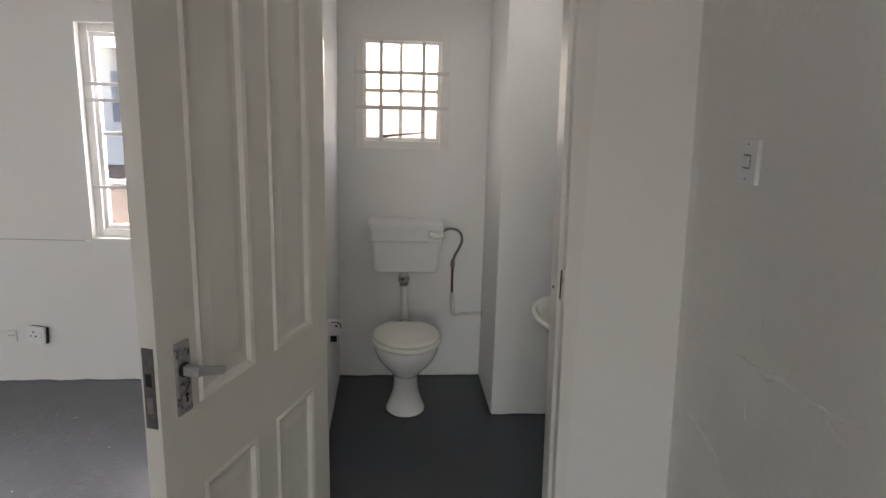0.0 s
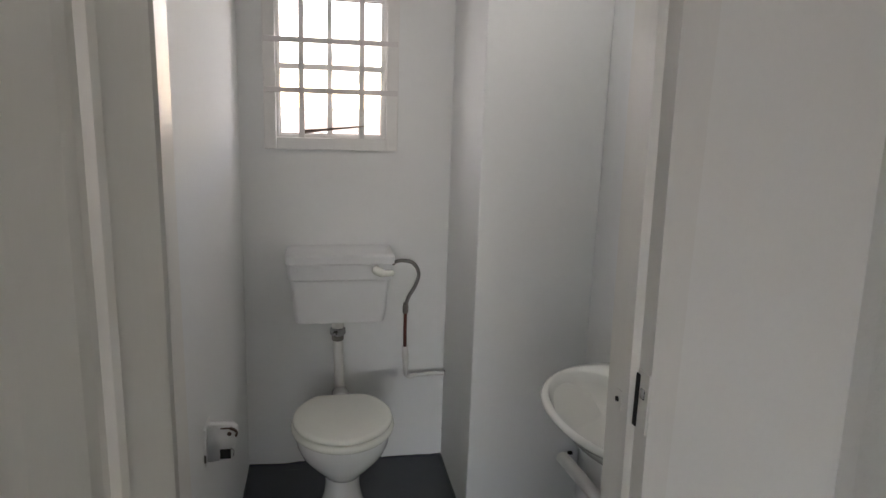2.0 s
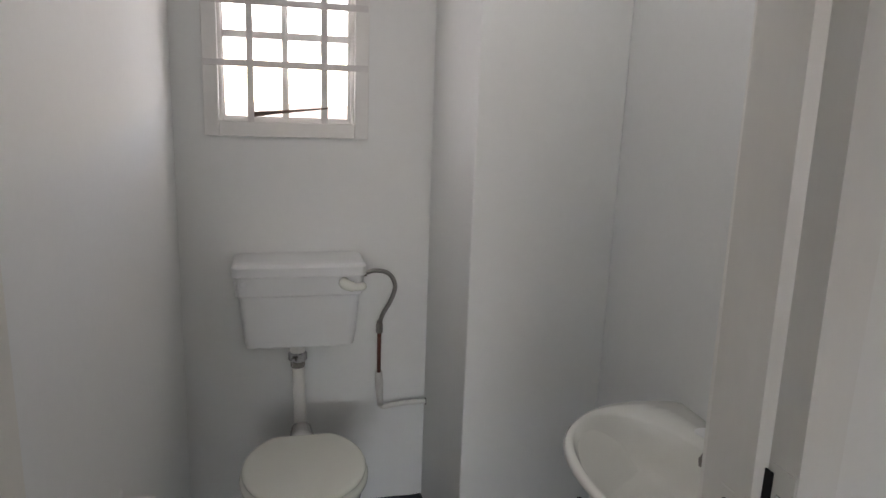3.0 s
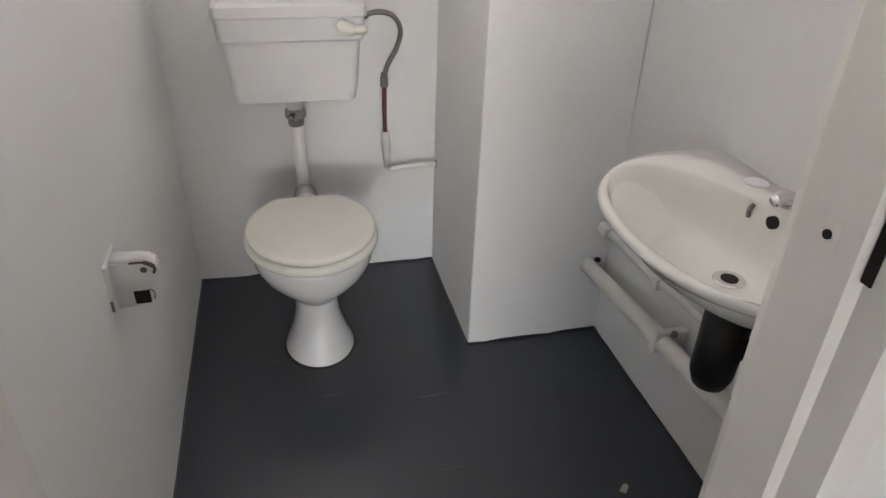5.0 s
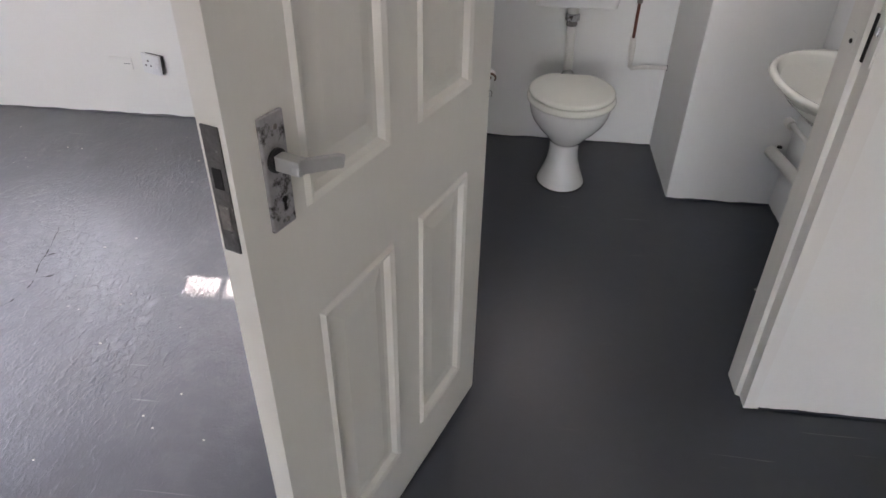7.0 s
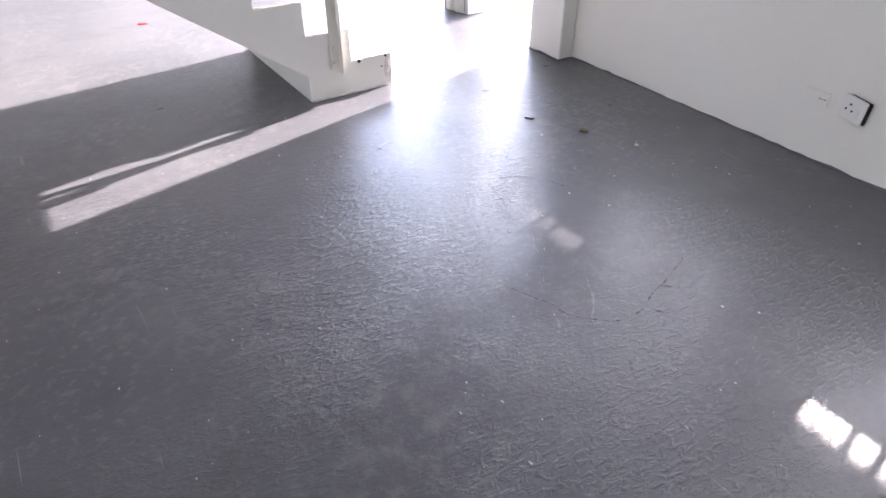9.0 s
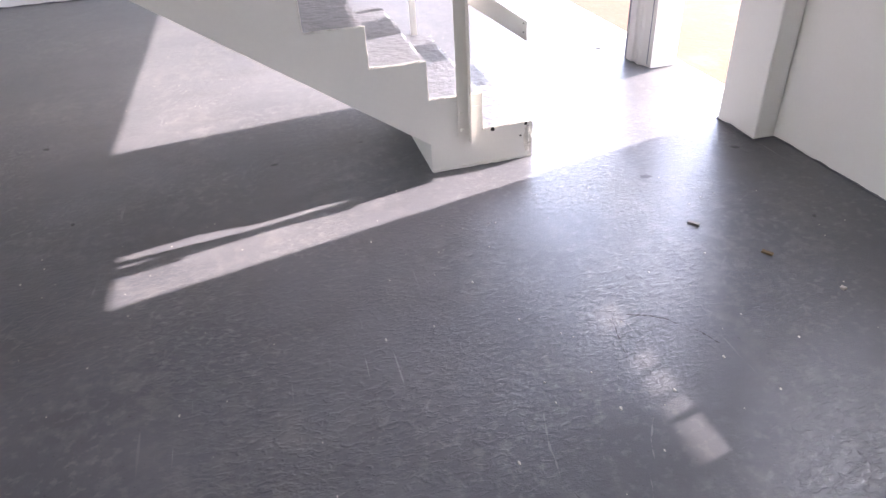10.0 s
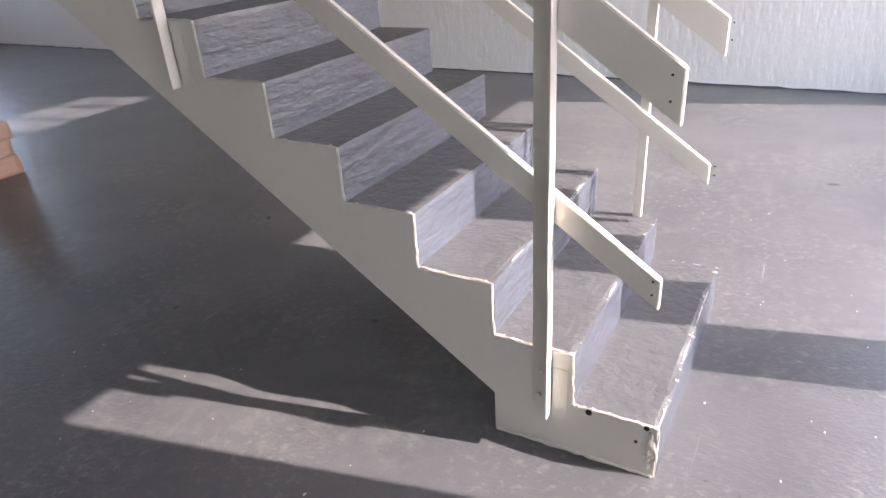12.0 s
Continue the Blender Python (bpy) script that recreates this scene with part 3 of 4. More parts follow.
def panel_door():
    W, H, T = 0.752, 2.005, 0.040
    d = tagged(new("door_1"), "cream four-panel door standing open, with a worn lever lock", "door", kind="structure")
    d.matrix_world = pose(0.050, 2.252, 0.012, 0, 0, -110.0)
    bm = bmesh.new()
    cols, rows = ((0.102, 0.314), (0.409, 0.630)), ((0.160, 0.745), (0.936, 1.885))
    us = sorted({0.0, W, *[v for c in cols for v in c]})
    zs = sorted({0.0, H, *[v for r in rows for v in r]})
    for side in (0.0, -T):
        for a, c in zip(us, us[1:]):
            for e, g in zip(zs, zs[1:]):
                if any(abs(a - q[0]) < 1e-6 for q in cols) and any(abs(e - q[0]) < 1e-6 for q in rows):
                    continue
                bm.faces.new([bm.verts.new(p) for p in ((a, side, e), (c, side, e), (c, side, g), (a, side, g))])
    for a, c in (((0, 0), (W, 0)), ((W, 0), (W, H)), ((W, H), (0, H)), ((0, H), (0, 0))):
        bm.faces.new([bm.verts.new(p) for p in ((a[0], 0, a[1]), (c[0], 0, c[1]), (c[0], -T, c[1]), (a[0], -T, a[1]))])
    bmesh.ops.remove_doubles(bm, verts=bm.verts[:], dist=1e-5)
    leaf = part("leaf", bm, DOOR, d)
    for c in cols:
        for r in rows:
            bm = bmesh.new()
            panel(bm, *c, *r, 0.0)
            part("panel", bm, DOOR, leaf)
            bm = bmesh.new()
            panel(bm, *c, *r, 0.0)
            for v in bm.verts:
                v.co.y = -T - v.co.y
            part("panel", bm, DOOR, leaf)
    # lock: plates, lever, edge plate
    z = 0.936
    plate = part("lock_plate", box(W - 0.092, W - 0.048, 0.0, 0.006, z, z + 0.158, 0.0025), PLATE, d, "worn steel lock plate with a keyhole")
    part("keyhole", disc(0.0045, 0.0055, 0.0068, (W - 0.074, 0, z + 0.040), 12, "y"), DARK, plate)
    part("keyhole", box(W - 0.0762, W - 0.0718, 0.0055, 0.0068, z + 0.024, z + 0.038), DARK, plate)
    for dz in (0.010, 0.140):
        part("screw", disc(0.004, 0.0055, 0.0075, (W - 0.074, 0, z + dz), 10, "y", 0.0008), GRIME, plate)
    part("collar", disc(0.016, 0.004, 0.012, (W - 0.068, 0, z + 0.098), 20, "y", 0.002), BLACK, plate)
    lev = add_box(bmesh.new(), -0.090, 0.009, 0.036, 0.048, -0.009, 0.009, 0.002)
    bmesh.ops.rotate(lev, verts=lev.verts[:], cent=(0, 0, 0), matrix=Matrix.Rotation(radians(-19), 3, "Y"))
    add_box(lev, -0.009, 0.009, 0.008, 0.048, -0.010, 0.010, 0.002)
    bmesh.ops.translate(lev, verts=lev.verts[:], vec=(W - 0.068, 0, z + 0.098))
    part("lever", lev, ALU, d, "square brushed metal lever")
    back = part("lock_plate", box(W - 0.094, W - 0.054, -T - 0.006, -T, z, z + 0.150, 0.0025), PLATE, d)
    part("lever", add_box(box(W - 0.083, W - 0.065, -T - 0.05, -T - 0.006, z + 0.078, z + 0.098, 0.002), W - 0.190, W - 0.0655, -T - 0.050, -T - 0.038, z + 0.079, z + 0.097, 0.002), ALU, d)
    edge = part("latch_plate", box(W, W + 0.0025, -T + 0.006, -0.008, z - 0.005, z + 0.165, 0.0008), LATCH, d, "chipped dark edge plate of the lock")
    part("latch_hole", box(W + 0.002, W + 0.0034, -T + 0.012, -0.014, z + 0.085, z + 0.112), DARK, edge)
    part("latch_bolt", box(W + 0.002, W + 0.0040, -T + 0.012, -0.014, z + 0.028, z + 0.062, 0.0006), GRIME, edge)
    for hz in (0.22, 1.0, 1.78):
        part("hinge", disc(0.006, 0, 0.09, (0.0, -T + 0.0, hz), 12), ALU, d)
    return d


panel_door()


# ---- toilet room ----
def ring(cx, cy, rx, ry, z, n=40, back=None, p=2.0):
    out = []
    for k in range(n):
        a = 2 * math.pi * k / n
        c, s = math.cos(a), math.sin(a)
        x = cx + rx * math.copysign(abs(c) ** (2 / p), c)
        y = cy + ry * math.copysign(abs(s) ** (2 / p), s)
        if back is not None:
            y = min(y, back)
        out.append((x, y, z))
    return out


def toilet_pan():
    t = thing("toilet", (0.333, 3.55, 0), "white ceramic pedestal toilet with its cream lid closed", "toilet")
    prof = [(0.104, 0.128, 0.000, 0.02), (0.104, 0.128, 0.008, 0.02), (0.094, 0.117, 0.030, 0.02), (0.080, 0.102, 0.065, 0.025), (0.067, 0.090, 0.110, 0.03), (0.063, 0.088, 0.155, 0.03),
            (0.065, 0.092, 0.186, 0.03), (0.0655, 0.0925, 0.196, 0.03), (0.073, 0.101, 0.200, 0.03), (0.088, 0.120, 0.226, 0.02), (0.122, 0.152, 0.265, 0.01), (0.150, 0.178, 0.305, 0.0), (0.164, 0.191, 0.340, -0.005), (0.168, 0.196, 0.374, -0.008), (0.167, 0.195, 0.383, -0.008), (0.160, 0.188, 0.387, -0.008)]
    bm = bmesh.new()
    loft(bm, [ring(0, c, rx, ry, z, 44) for rx, ry, z, c in prof])
    bowl = part("bowl", bm, CERAMIC, t, smooth=True)
    part("inlet_horn", tube([(0, 0.16, 0.33), (0, 0.25, 0.345), (0, 0.345, 0.36)], [0.06, 0.05, 0.034], 20), CERAMIC, bowl, smooth=True)
    part("floor_joint", loft(bmesh.new(), [ring(0, 0.02, 0.1085, 0.1325, 0.0005, 44), ring(0, 0.02, 0.1055, 0.1295, 0.005, 44)]), CRACK, bowl)
    bm = bmesh.new()
    so, lo = dict(n=56, back=0.176), dict(n=56, back=0.160)
    loft(bm, [ring(0, -0.012, 0.166, 0.192, 0.389, **so), ring(0, -0.012, 0.177, 0.203, 0.391, **so), ring(0, -0.012, 0.182, 0.208, 0.396, **so), ring(0, -0.012, 0.183, 0.209, 0.404, **so),
              ring(0, -0.012, 0.180, 0.206, 0.412, **so), ring(0, -0.012, 0.172, 0.198, 0.416, **so), ring(0, -0.012, 0.160, 0.186, 0.4165, **so)])
    part("seat", bm, SEAT, t, smooth=True)
    bm = bmesh.new()
    loft(bm, [ring(0, -0.012, 0.158, 0.184, 0.4165, **lo), ring(0, -0.012, 0.160, 0.186, 0.420, **lo), ring(0, -0.012, 0.173, 0.199, 0.4205, **lo), ring(0, -0.012, 0.176, 0.202, 0.4235, **lo),
              ring(0, -0.012, 0.1765, 0.2025, 0.429, **lo), ring(0, -0.012, 0.174, 0.200, 0.434, **lo), ring(0, -0.012, 0.168, 0.194, 0.4368, n=56, back=0.156), ring(0, -0.012, 0.158, 0.184, 0.438, n=56, back=0.150)])
    part("lid", bm, SEAT, t, smooth=True)
    for hx in (-0.075, 0.075):
        part("hinge", tube([(hx - 0.02, 0.163, 0.416), (hx + 0.02, 0.163, 0.416)], 0.009, 12), SEAT, t)


toilet_pan()


def cistern():
    c = thing("cistern", (0.333, YB, 0.676), "white plastic wall-hung cistern above the toilet", "cistern")

    def rect(hw, y0, z, r=0.02, y1=-0.001):
        pts = []
        for sx, yy, a0 in ((1, y1, 0), (-1, y1, 0), (-1, y0, 180), (1, y0, 270)):
            if yy == y1:
                pts.append((sx * hw, y1, z))
                continue
            for k in range(5):
                a = radians(a0 + 90 * k / 4)
                pts.append((sx * (hw - r) + r * math.cos(a), yy + r + r * math.sin(a), z))
        return pts
    bm = bmesh.new()
    loft(bm, [rect(0.160, -0.135, 0.000), rect(0.172, -0.148, 0.006), rect(0.178, -0.152, 0.04), rect(0.189, -0.158, 0.165), rect(0.191, -0.160, 0.178), rect(0.199, -0.168, 0.184), rect(0.202, -0.170, 0.245)])
    part("body", bm, PLASTIC, c)
    bm = bmesh.new()
    loft(bm, [rect(0.205, -0.174, 0.245), rect(0.209, -0.178, 0.249), rect(0.209, -0.178, 0.276), rect(0.203, -0.172, 0.285), rect(0.18, -0.15, 0.289)])
    part("lid", bm, PLASTIC, c)
    lev = tube(curve_points([(0.136, -0.172, 0.226), (0.138, -0.198, 0.226), (0.166, -0.204, 0.218), (0.204, -0.202, 0.220)], 6), [0.017] * 6 + [0.017] * 6 + [0.013] * 6 + [0.006], 12)
    part("flush_lever", lev, SEAT, c, "white flush lever", True)
    part("overflow_cap", disc(0.012, -0.171, -0.165, (-0.172, 0, 0.225), 14, "y", 0.002), PLASTIC, c)


cistern()

fp = thing("flush_pipe", (0.327, 3.905, 0.34), "cream flush pipe with a grimy coupling under the cistern", "pipe")
part("pipe", tube([(0.004, -0.01, 0.0), (0.003, -0.004, 0.08), (-0.001, 0.0, 0.19), (-0.004, 0.0, 0.335)], 0.0205, 16), PVC, fp, smooth=True)
part("coupling_nut", disc(0.031, 0.268, 0.300, (-0.003, 0, 0), 8, "z", 0.004), PLATE, fp, "grimy coupling nut")
part("collar", disc(0.024, 0.296, 0.337, (-0.003, 0, 0), 16, "z", 0.003), PVC, fp)
part("dirt_ring", disc(0.024, 0.245, 0.268, (-0.003, 0, 0), 14, "z", 0.004), GRIME, fp)

hs = thing("supply_hose", (0.6, 3.93, 0.40), "braided water hose and copper tail from an elbow pipe", "hose")
hp = curve_points([(-0.062, -0.06, 0.515), (-0.02, -0.058, 0.523), (0.024, -0.055, 0.510), (0.046, -0.052, 0.468), (0.034, -0.046, 0.415), (0.008, -0.040, 0.365), (-0.002, -0.036, 0.325)], 8)
part("hose", tube(hp, 0.0075, 10), BRAID, hs, "braided steel hose", True)
part("union_nut", disc(0.012, 0.296, 0.330, (-0.002, -0.034, 0), 8, "z", 0.002), GRIME, hs)
part("union_nut", disc(0.010, 0.330, 0.342, (-0.002, -0.036, 0), 8, "z", 0.002), GRIME, hs)
part("union_nut", tube([(-0.072, -0.06, 0.514), (-0.052, -0.06, 0.516)], 0.011, 8), GRIME, hs)
part("copper_tail", tube([(-0.002, -0.034, 0.298), (-0.001, -0.024, 0.22), (0.002, -0.012, 0.13)], 0.0072, 10), COPPER, hs, "copper pipe tail", True)
part("valve", tube([(0.002, -0.010, 0.145), (0.004, -0.008, 0.10), (0.008, -0.002, 0.04), (0.012, 0.012, 0.008)], [0.012, 0.015, 0.012, 0.010], 12), PVC, hs, "painted-over stop valve", True)
part("elbow_pipe", tube(curve_points([(0.012, 0.012, 0.012), (0.024, 0.014, -0.002), (0.06, 0.016, 0.002), (0.12, 0.018, 0.005), (0.180, 0.022, 0.004)], 5), 0.0095, 12, 0.08), PVC, hs, smooth=True)
part("wall_hole", disc(0.013, 0.180, 0.1815, (0, 0.022, 0.004), 12, "x"), DARK, hs)


def ceiling_light():
    """Round ceiling light; its cool glow lies on the top of the pier."""
    c = thing("ceiling_light", (0.80, 2.92, 2.30), "lit round white ceiling light in the toilet", "lamp")
    part("base", disc(0.085, -0.028, 0.0, (0, 0, 0), 28, "z", 0.006), PLASTIC, c)
    bm = bmesh.new()
    loft(bm, [ring(0, 0, r, r, z, 28) for r, z in ((0.066, -0.0285), (0.073, -0.045), (0.072, -0.066), (0.058, -0.088), (0.030, -0.101), (0.006, -0.104))])
    part("globe", bm, LAMP, c, "glowing opal globe", True)


ceiling_light()


def roll_holder():
    h = thing("toilet_roll_holder", (-0.047, 3.05, 0.615), "painted-over broken toilet roll holder on the wall", "holder")
    bm = bmesh.new()
    loft(bm, [[(0.0, -0.045, -0.052), (0.0, 0.045, -0.052), (0.0, 0.045, 0.056), (0.0, -0.045, 0.056)], [(0.004, -0.040, -0.047), (0.004, 0.040, -0.047), (0.004, 0.040, 0.051), (0.004, -0.040, 0.051)]])
    part("back_plate", bm, WALL_WC, h)
    bm = bmesh.new()
    side = [(0.0, 0.052), (0.062, 0.050), (0.076, 0.045), (0.083, 0.034), (0.082, 0.018), (0.074, 0.006), (0.069, -0.010), (0.069, -0.036), (0.062, -0.045), (0.0, -0.052)]
    loft(bm, [[(x, -0.022, z) for x, z in side], [(x, 0.022, z) for x, z in side]])
    bmesh.ops.bevel(bm, geom=bm.edges[:], offset=0.005, segments=3, affect="EDGES")
    arm = part("bracket", bm, WALL_WC, h, smooth=True)
    part("rust_rim", tube(curve_points([(0.040, -0.0225, 0.048), (0.066, -0.0225, 0.047), (0.081, -0.0225, 0.036), (0.078, -0.0225, 0.022)], 6), [0.002] * 6 + [0.004] * 6 + [0.003] * 6 + [0.001], 6), RUST, arm)
    part("screw", disc(0.006, -0.0245, -0.0215, (0.062, 0, 0.032), 12, "y", 0.001), RUST, arm, "rusty screw head")
    part("socket", box(0.036, 0.064, -0.0245, -0.0215, -0.040, -0.012, 0.002), DARK, arm, "dark grimy socket")
    part("tab", box(0.0, 0.005, -0.049, -0.0465, -0.036, -0.014, 0.0006), GRIME, h)
    part("socket_rim", tube(curve_points([(0.064, -0.0225, -0.010), (0.072, -0.0225, -0.018), (0.070, -0.0225, -0.034)], 5), 0.0012, 6), GRIME, arm)


roll_holder()


def basin():
    b = thing("wash_basin", (XT, 2.778, 0.772), "cream ceramic wall-hung wash basin with one tap", "basin")

    def lp(sx, sy, z, dx=0.0, n=56, clip=-0.003):
        out = []
        for k in range(n):
            a = 2 * math.pi * k / n
            c, s = math.cos(a), math.sin(a)
            x = -0.115 + dx + 0.278 * sx * math.copysign(abs(c) ** 0.92, c)
            y = 0.311 * sy * math.copysign(abs(s) ** 0.92, s)
            out.append((min(x, clip), y, z))
        return out
    def li(kx, ky, z, cx, n=56):
        return [(cx + 0.148 * kx * math.cos(2 * math.pi * k / n), 0.268 * ky * math.sin(2 * math.pi * k / n), z) for k in range(n)]
    bm = bmesh.new()
    loops = [lp(0.22, 0.16, -0.140, 0.0), lp(0.36, 0.29, -0.134, 0.0), lp(0.58, 0.52, -0.104, 0.0), lp(0.76, 0.72, -0.062, 0.0), lp(0.87, 0.855, -0.032), lp(0.95, 0.945, -0.013), lp(1.0, 1.0, 0.003), lp(0.975, 0.975, 0.012),
             li(1.0, 1.0, 0.012, -0.225), li(0.965, 0.97, 0.004, -0.224), li(0.93, 0.94, -0.022, -0.220), li(0.85, 0.86, -0.056, -0.210),
             li(0.66, 0.66, -0.092, -0.185), li(0.40, 0.38, -0.111, -0.160), li(0.16, 0.13, -0.118, -0.150)]
    loft(bm, loops)
    part("bowl", bm, BASINC, b, smooth=True)
    part("drain", disc(0.030, -0.1185, -0.1125, (-0.150, 0.0, 0), 24, "z", 0.002), CHROME, b, "worn metal drain")
    part("drain_hole", disc(0.016, -0.1135, -0.1115, (-0.150, 0.0, 0), 20), DARK, b)
    part("overflow", disc(0.012, -0.0905, -0.0815, (0, 0.010, -0.007), 18, "x"), DARK, b)
    part("chain_stay", tube([(-0.086, 0.066, 0.002), (-0.094, 0.066, -0.008), (-0.091, 0.067, -0.024)], 0.0045, 8), GRIME, b)
    part("hole_cover", disc(0.024, 0.011, 0.016, (-0.040, 0.128, 0), 24, "z", 0.003), PLASTIC, b, "white tap hole cover")
    part("tap", tube(curve_points([(-0.044, 0.030, 0.010), (-0.046, 0.030, 0.024), (-0.062, 0.028, 0.033), (-0.084, 0.025, 0.026)], 6), [0.017] * 6 + [0.015] * 6 + [0.012] * 6 + [0.010], 14), CHROME, b, "low chrome tap", True)
    part("trap", tube([(-0.120, 0.0, -0.135), (-0.120, 0.0, -0.175), (-0.124, 0.0, -0.180), (-0.126, 0.0, -0.34), (-0.126, 0.0, -0.368), (-0.126, 0.0, -0.378)], [0.022, 0.024, 0.046, 0.043, 0.034, 0.012], 20), BLACK, b, "black bottle trap", True)
    part("trap_arm", tube([(-0.118, -0.005, -0.235), (-0.10, -0.07, -0.26), (-0.05, -0.09, -0.36), (-0.035, -0.095, -0.42)], 0.019, 14), BLACK, b, smooth=True)


basin()

wp = thing("waste_pipe", (1.146, 3.0, 0.297), "thick white painted waste pipe along the toilet wall", "pipe")
part("pipe", tube([(0.0, 0.462, -0.045), (0.0, 0.45, -0.042), (0.0, 0.2, -0.016), (0.0, -0.05, 0.008), (0.0, -0.30, 0.034), (0.0, -0.56, 0.06)], 0.024, 16, 0.02), PVC, wp, smooth=True)
part("clip", box(-0.028, 0.062, 0.018, 0.040, -0.026, 0.034, 0.006), PVC, wp)
part("clip_screw", disc(0.008, -0.005, 0.006, (0.016, 0.012, 0.034), 10), GRIME, wp)
part("end_mark", disc(0.010, -0.002, 0.004, (0.02, 0.44, -0.015), 10), DARK, wp)
cp = thing("water_pipe", (1.172, 3.0, 0.412), "thin white painted water pipe along the toilet wall", "pipe")
part("pipe", tube([(0.0, 0.462, -0.022), (0.0, 0.2, -0.014), (0.0, -0.05, 0.012), (-0.01, -0.30, 0.06), (-0.02, -0.42, 0.11)], 0.0105, 12, 0.05), PVC, cp, smooth=True)
part("wall_bracket", box(0.0, 0.038, 0.17, 0.19, -0.02, 0.0, 0.003), PVC, cp)
part("union_nut", tube([(-0.004, 0.40, -0.02), (-0.004, 0.445, -0.022)], 0.019, 8), PVC, cp)
part("pipe_clip", box(-0.014, 0.02, 0.12, 0.145, -0.028, 0.008, 0.004), PVC, cp)

# ---- fittings on the walls ----
sw = thing("light_switch", (right_x(1.468), 1.956, 1.468), "white two-lever light switch plate on the wall", "switch")
part("plate", box(-0.011, 0.002, -0.046, 0.046, -0.058, 0.058, 0.003), PLASTIC, sw)
for sy in (-0.009, 0.009):
    part("rocker", box(-0.0165, -0.010, sy - 0.006, sy + 0.006, -0.014, 0.014, 0.002), PLASTIC, sw)
    part("rocker_gap", box(-0.0125, -0.0100, sy - 0.0082, sy + 0.0082, -0.019, 0.019), GRIME, sw)
for sz in (-0.045, 0.045):
    part("screw", disc(0.003, -0.0125, -0.0100, (0, 0, sz), 10, "x"), GRIME, sw)

so = thing("wall_socket", (-1.70, YF, 0.285), "loose white wall socket tilted off its dark box", "socket", turn=0)
so.matrix_world = pose(-1.70, YF - 0.004, 0.285, 0, 4, -14)
part("box", box(-0.05, 0.055, -0.012, 0.0, -0.045, 0.05, 0.002), DARK, so)
part("plate", box(-0.062, 0.048, -0.026, -0.014, -0.048, 0.052, 0.003), PLASTIC, so)
for hx, hz in ((-0.022, 0.018), (-0.037, -0.006), (-0.007, -0.006)):
    part("pin_hole", disc(0.005, -0.0272, -0.0258, (hx, 0, hz), 10, "y"), DARK, so)
part("rocker", box(0.014, 0.030, -0.030, -0.025, -0.012, 0.016, 0.002), PLASTIC, so)
s2 = thing("wall_socket", (-1.88, YF, 0.275), "flat white painted socket plate on the wall", "socket")
part("plate", box(-0.065, 0.055, -0.009, 0, -0.03, 0.034, 0.003), WALL, s2)
for hx in (0.016, 0.028, 0.040):
    part("pin_hole", disc(0.003, -0.0102, -0.0088, (hx, 0, 0.004), 8, "y"), DARK, s2)
cb = thing("wall_cable", (-1.40, YF, 0.81), "thin grey cable along the wall to a small connector", "cable")
part("cable", tube([(0.0, -0.004, 0.012), (-0.4, -0.004, 0.017), (-1.0, -0.004, 0.012), (-1.9, -0.004, 0.016)], 0.0028, 6), WIRE, cb)
part("connector", box(-0.012, 0.014, -0.016, 0, -0.042, 0.014, 0.003), WALL, cb)


# ---- the stair ----
SX0, SX1, SY, RISE, GO, N = -4.620, -3.636, 2.800, 0.1718, 0.2405, 15


def soffit(y):
    return 0.145 + (2.310 - y) * 0.704


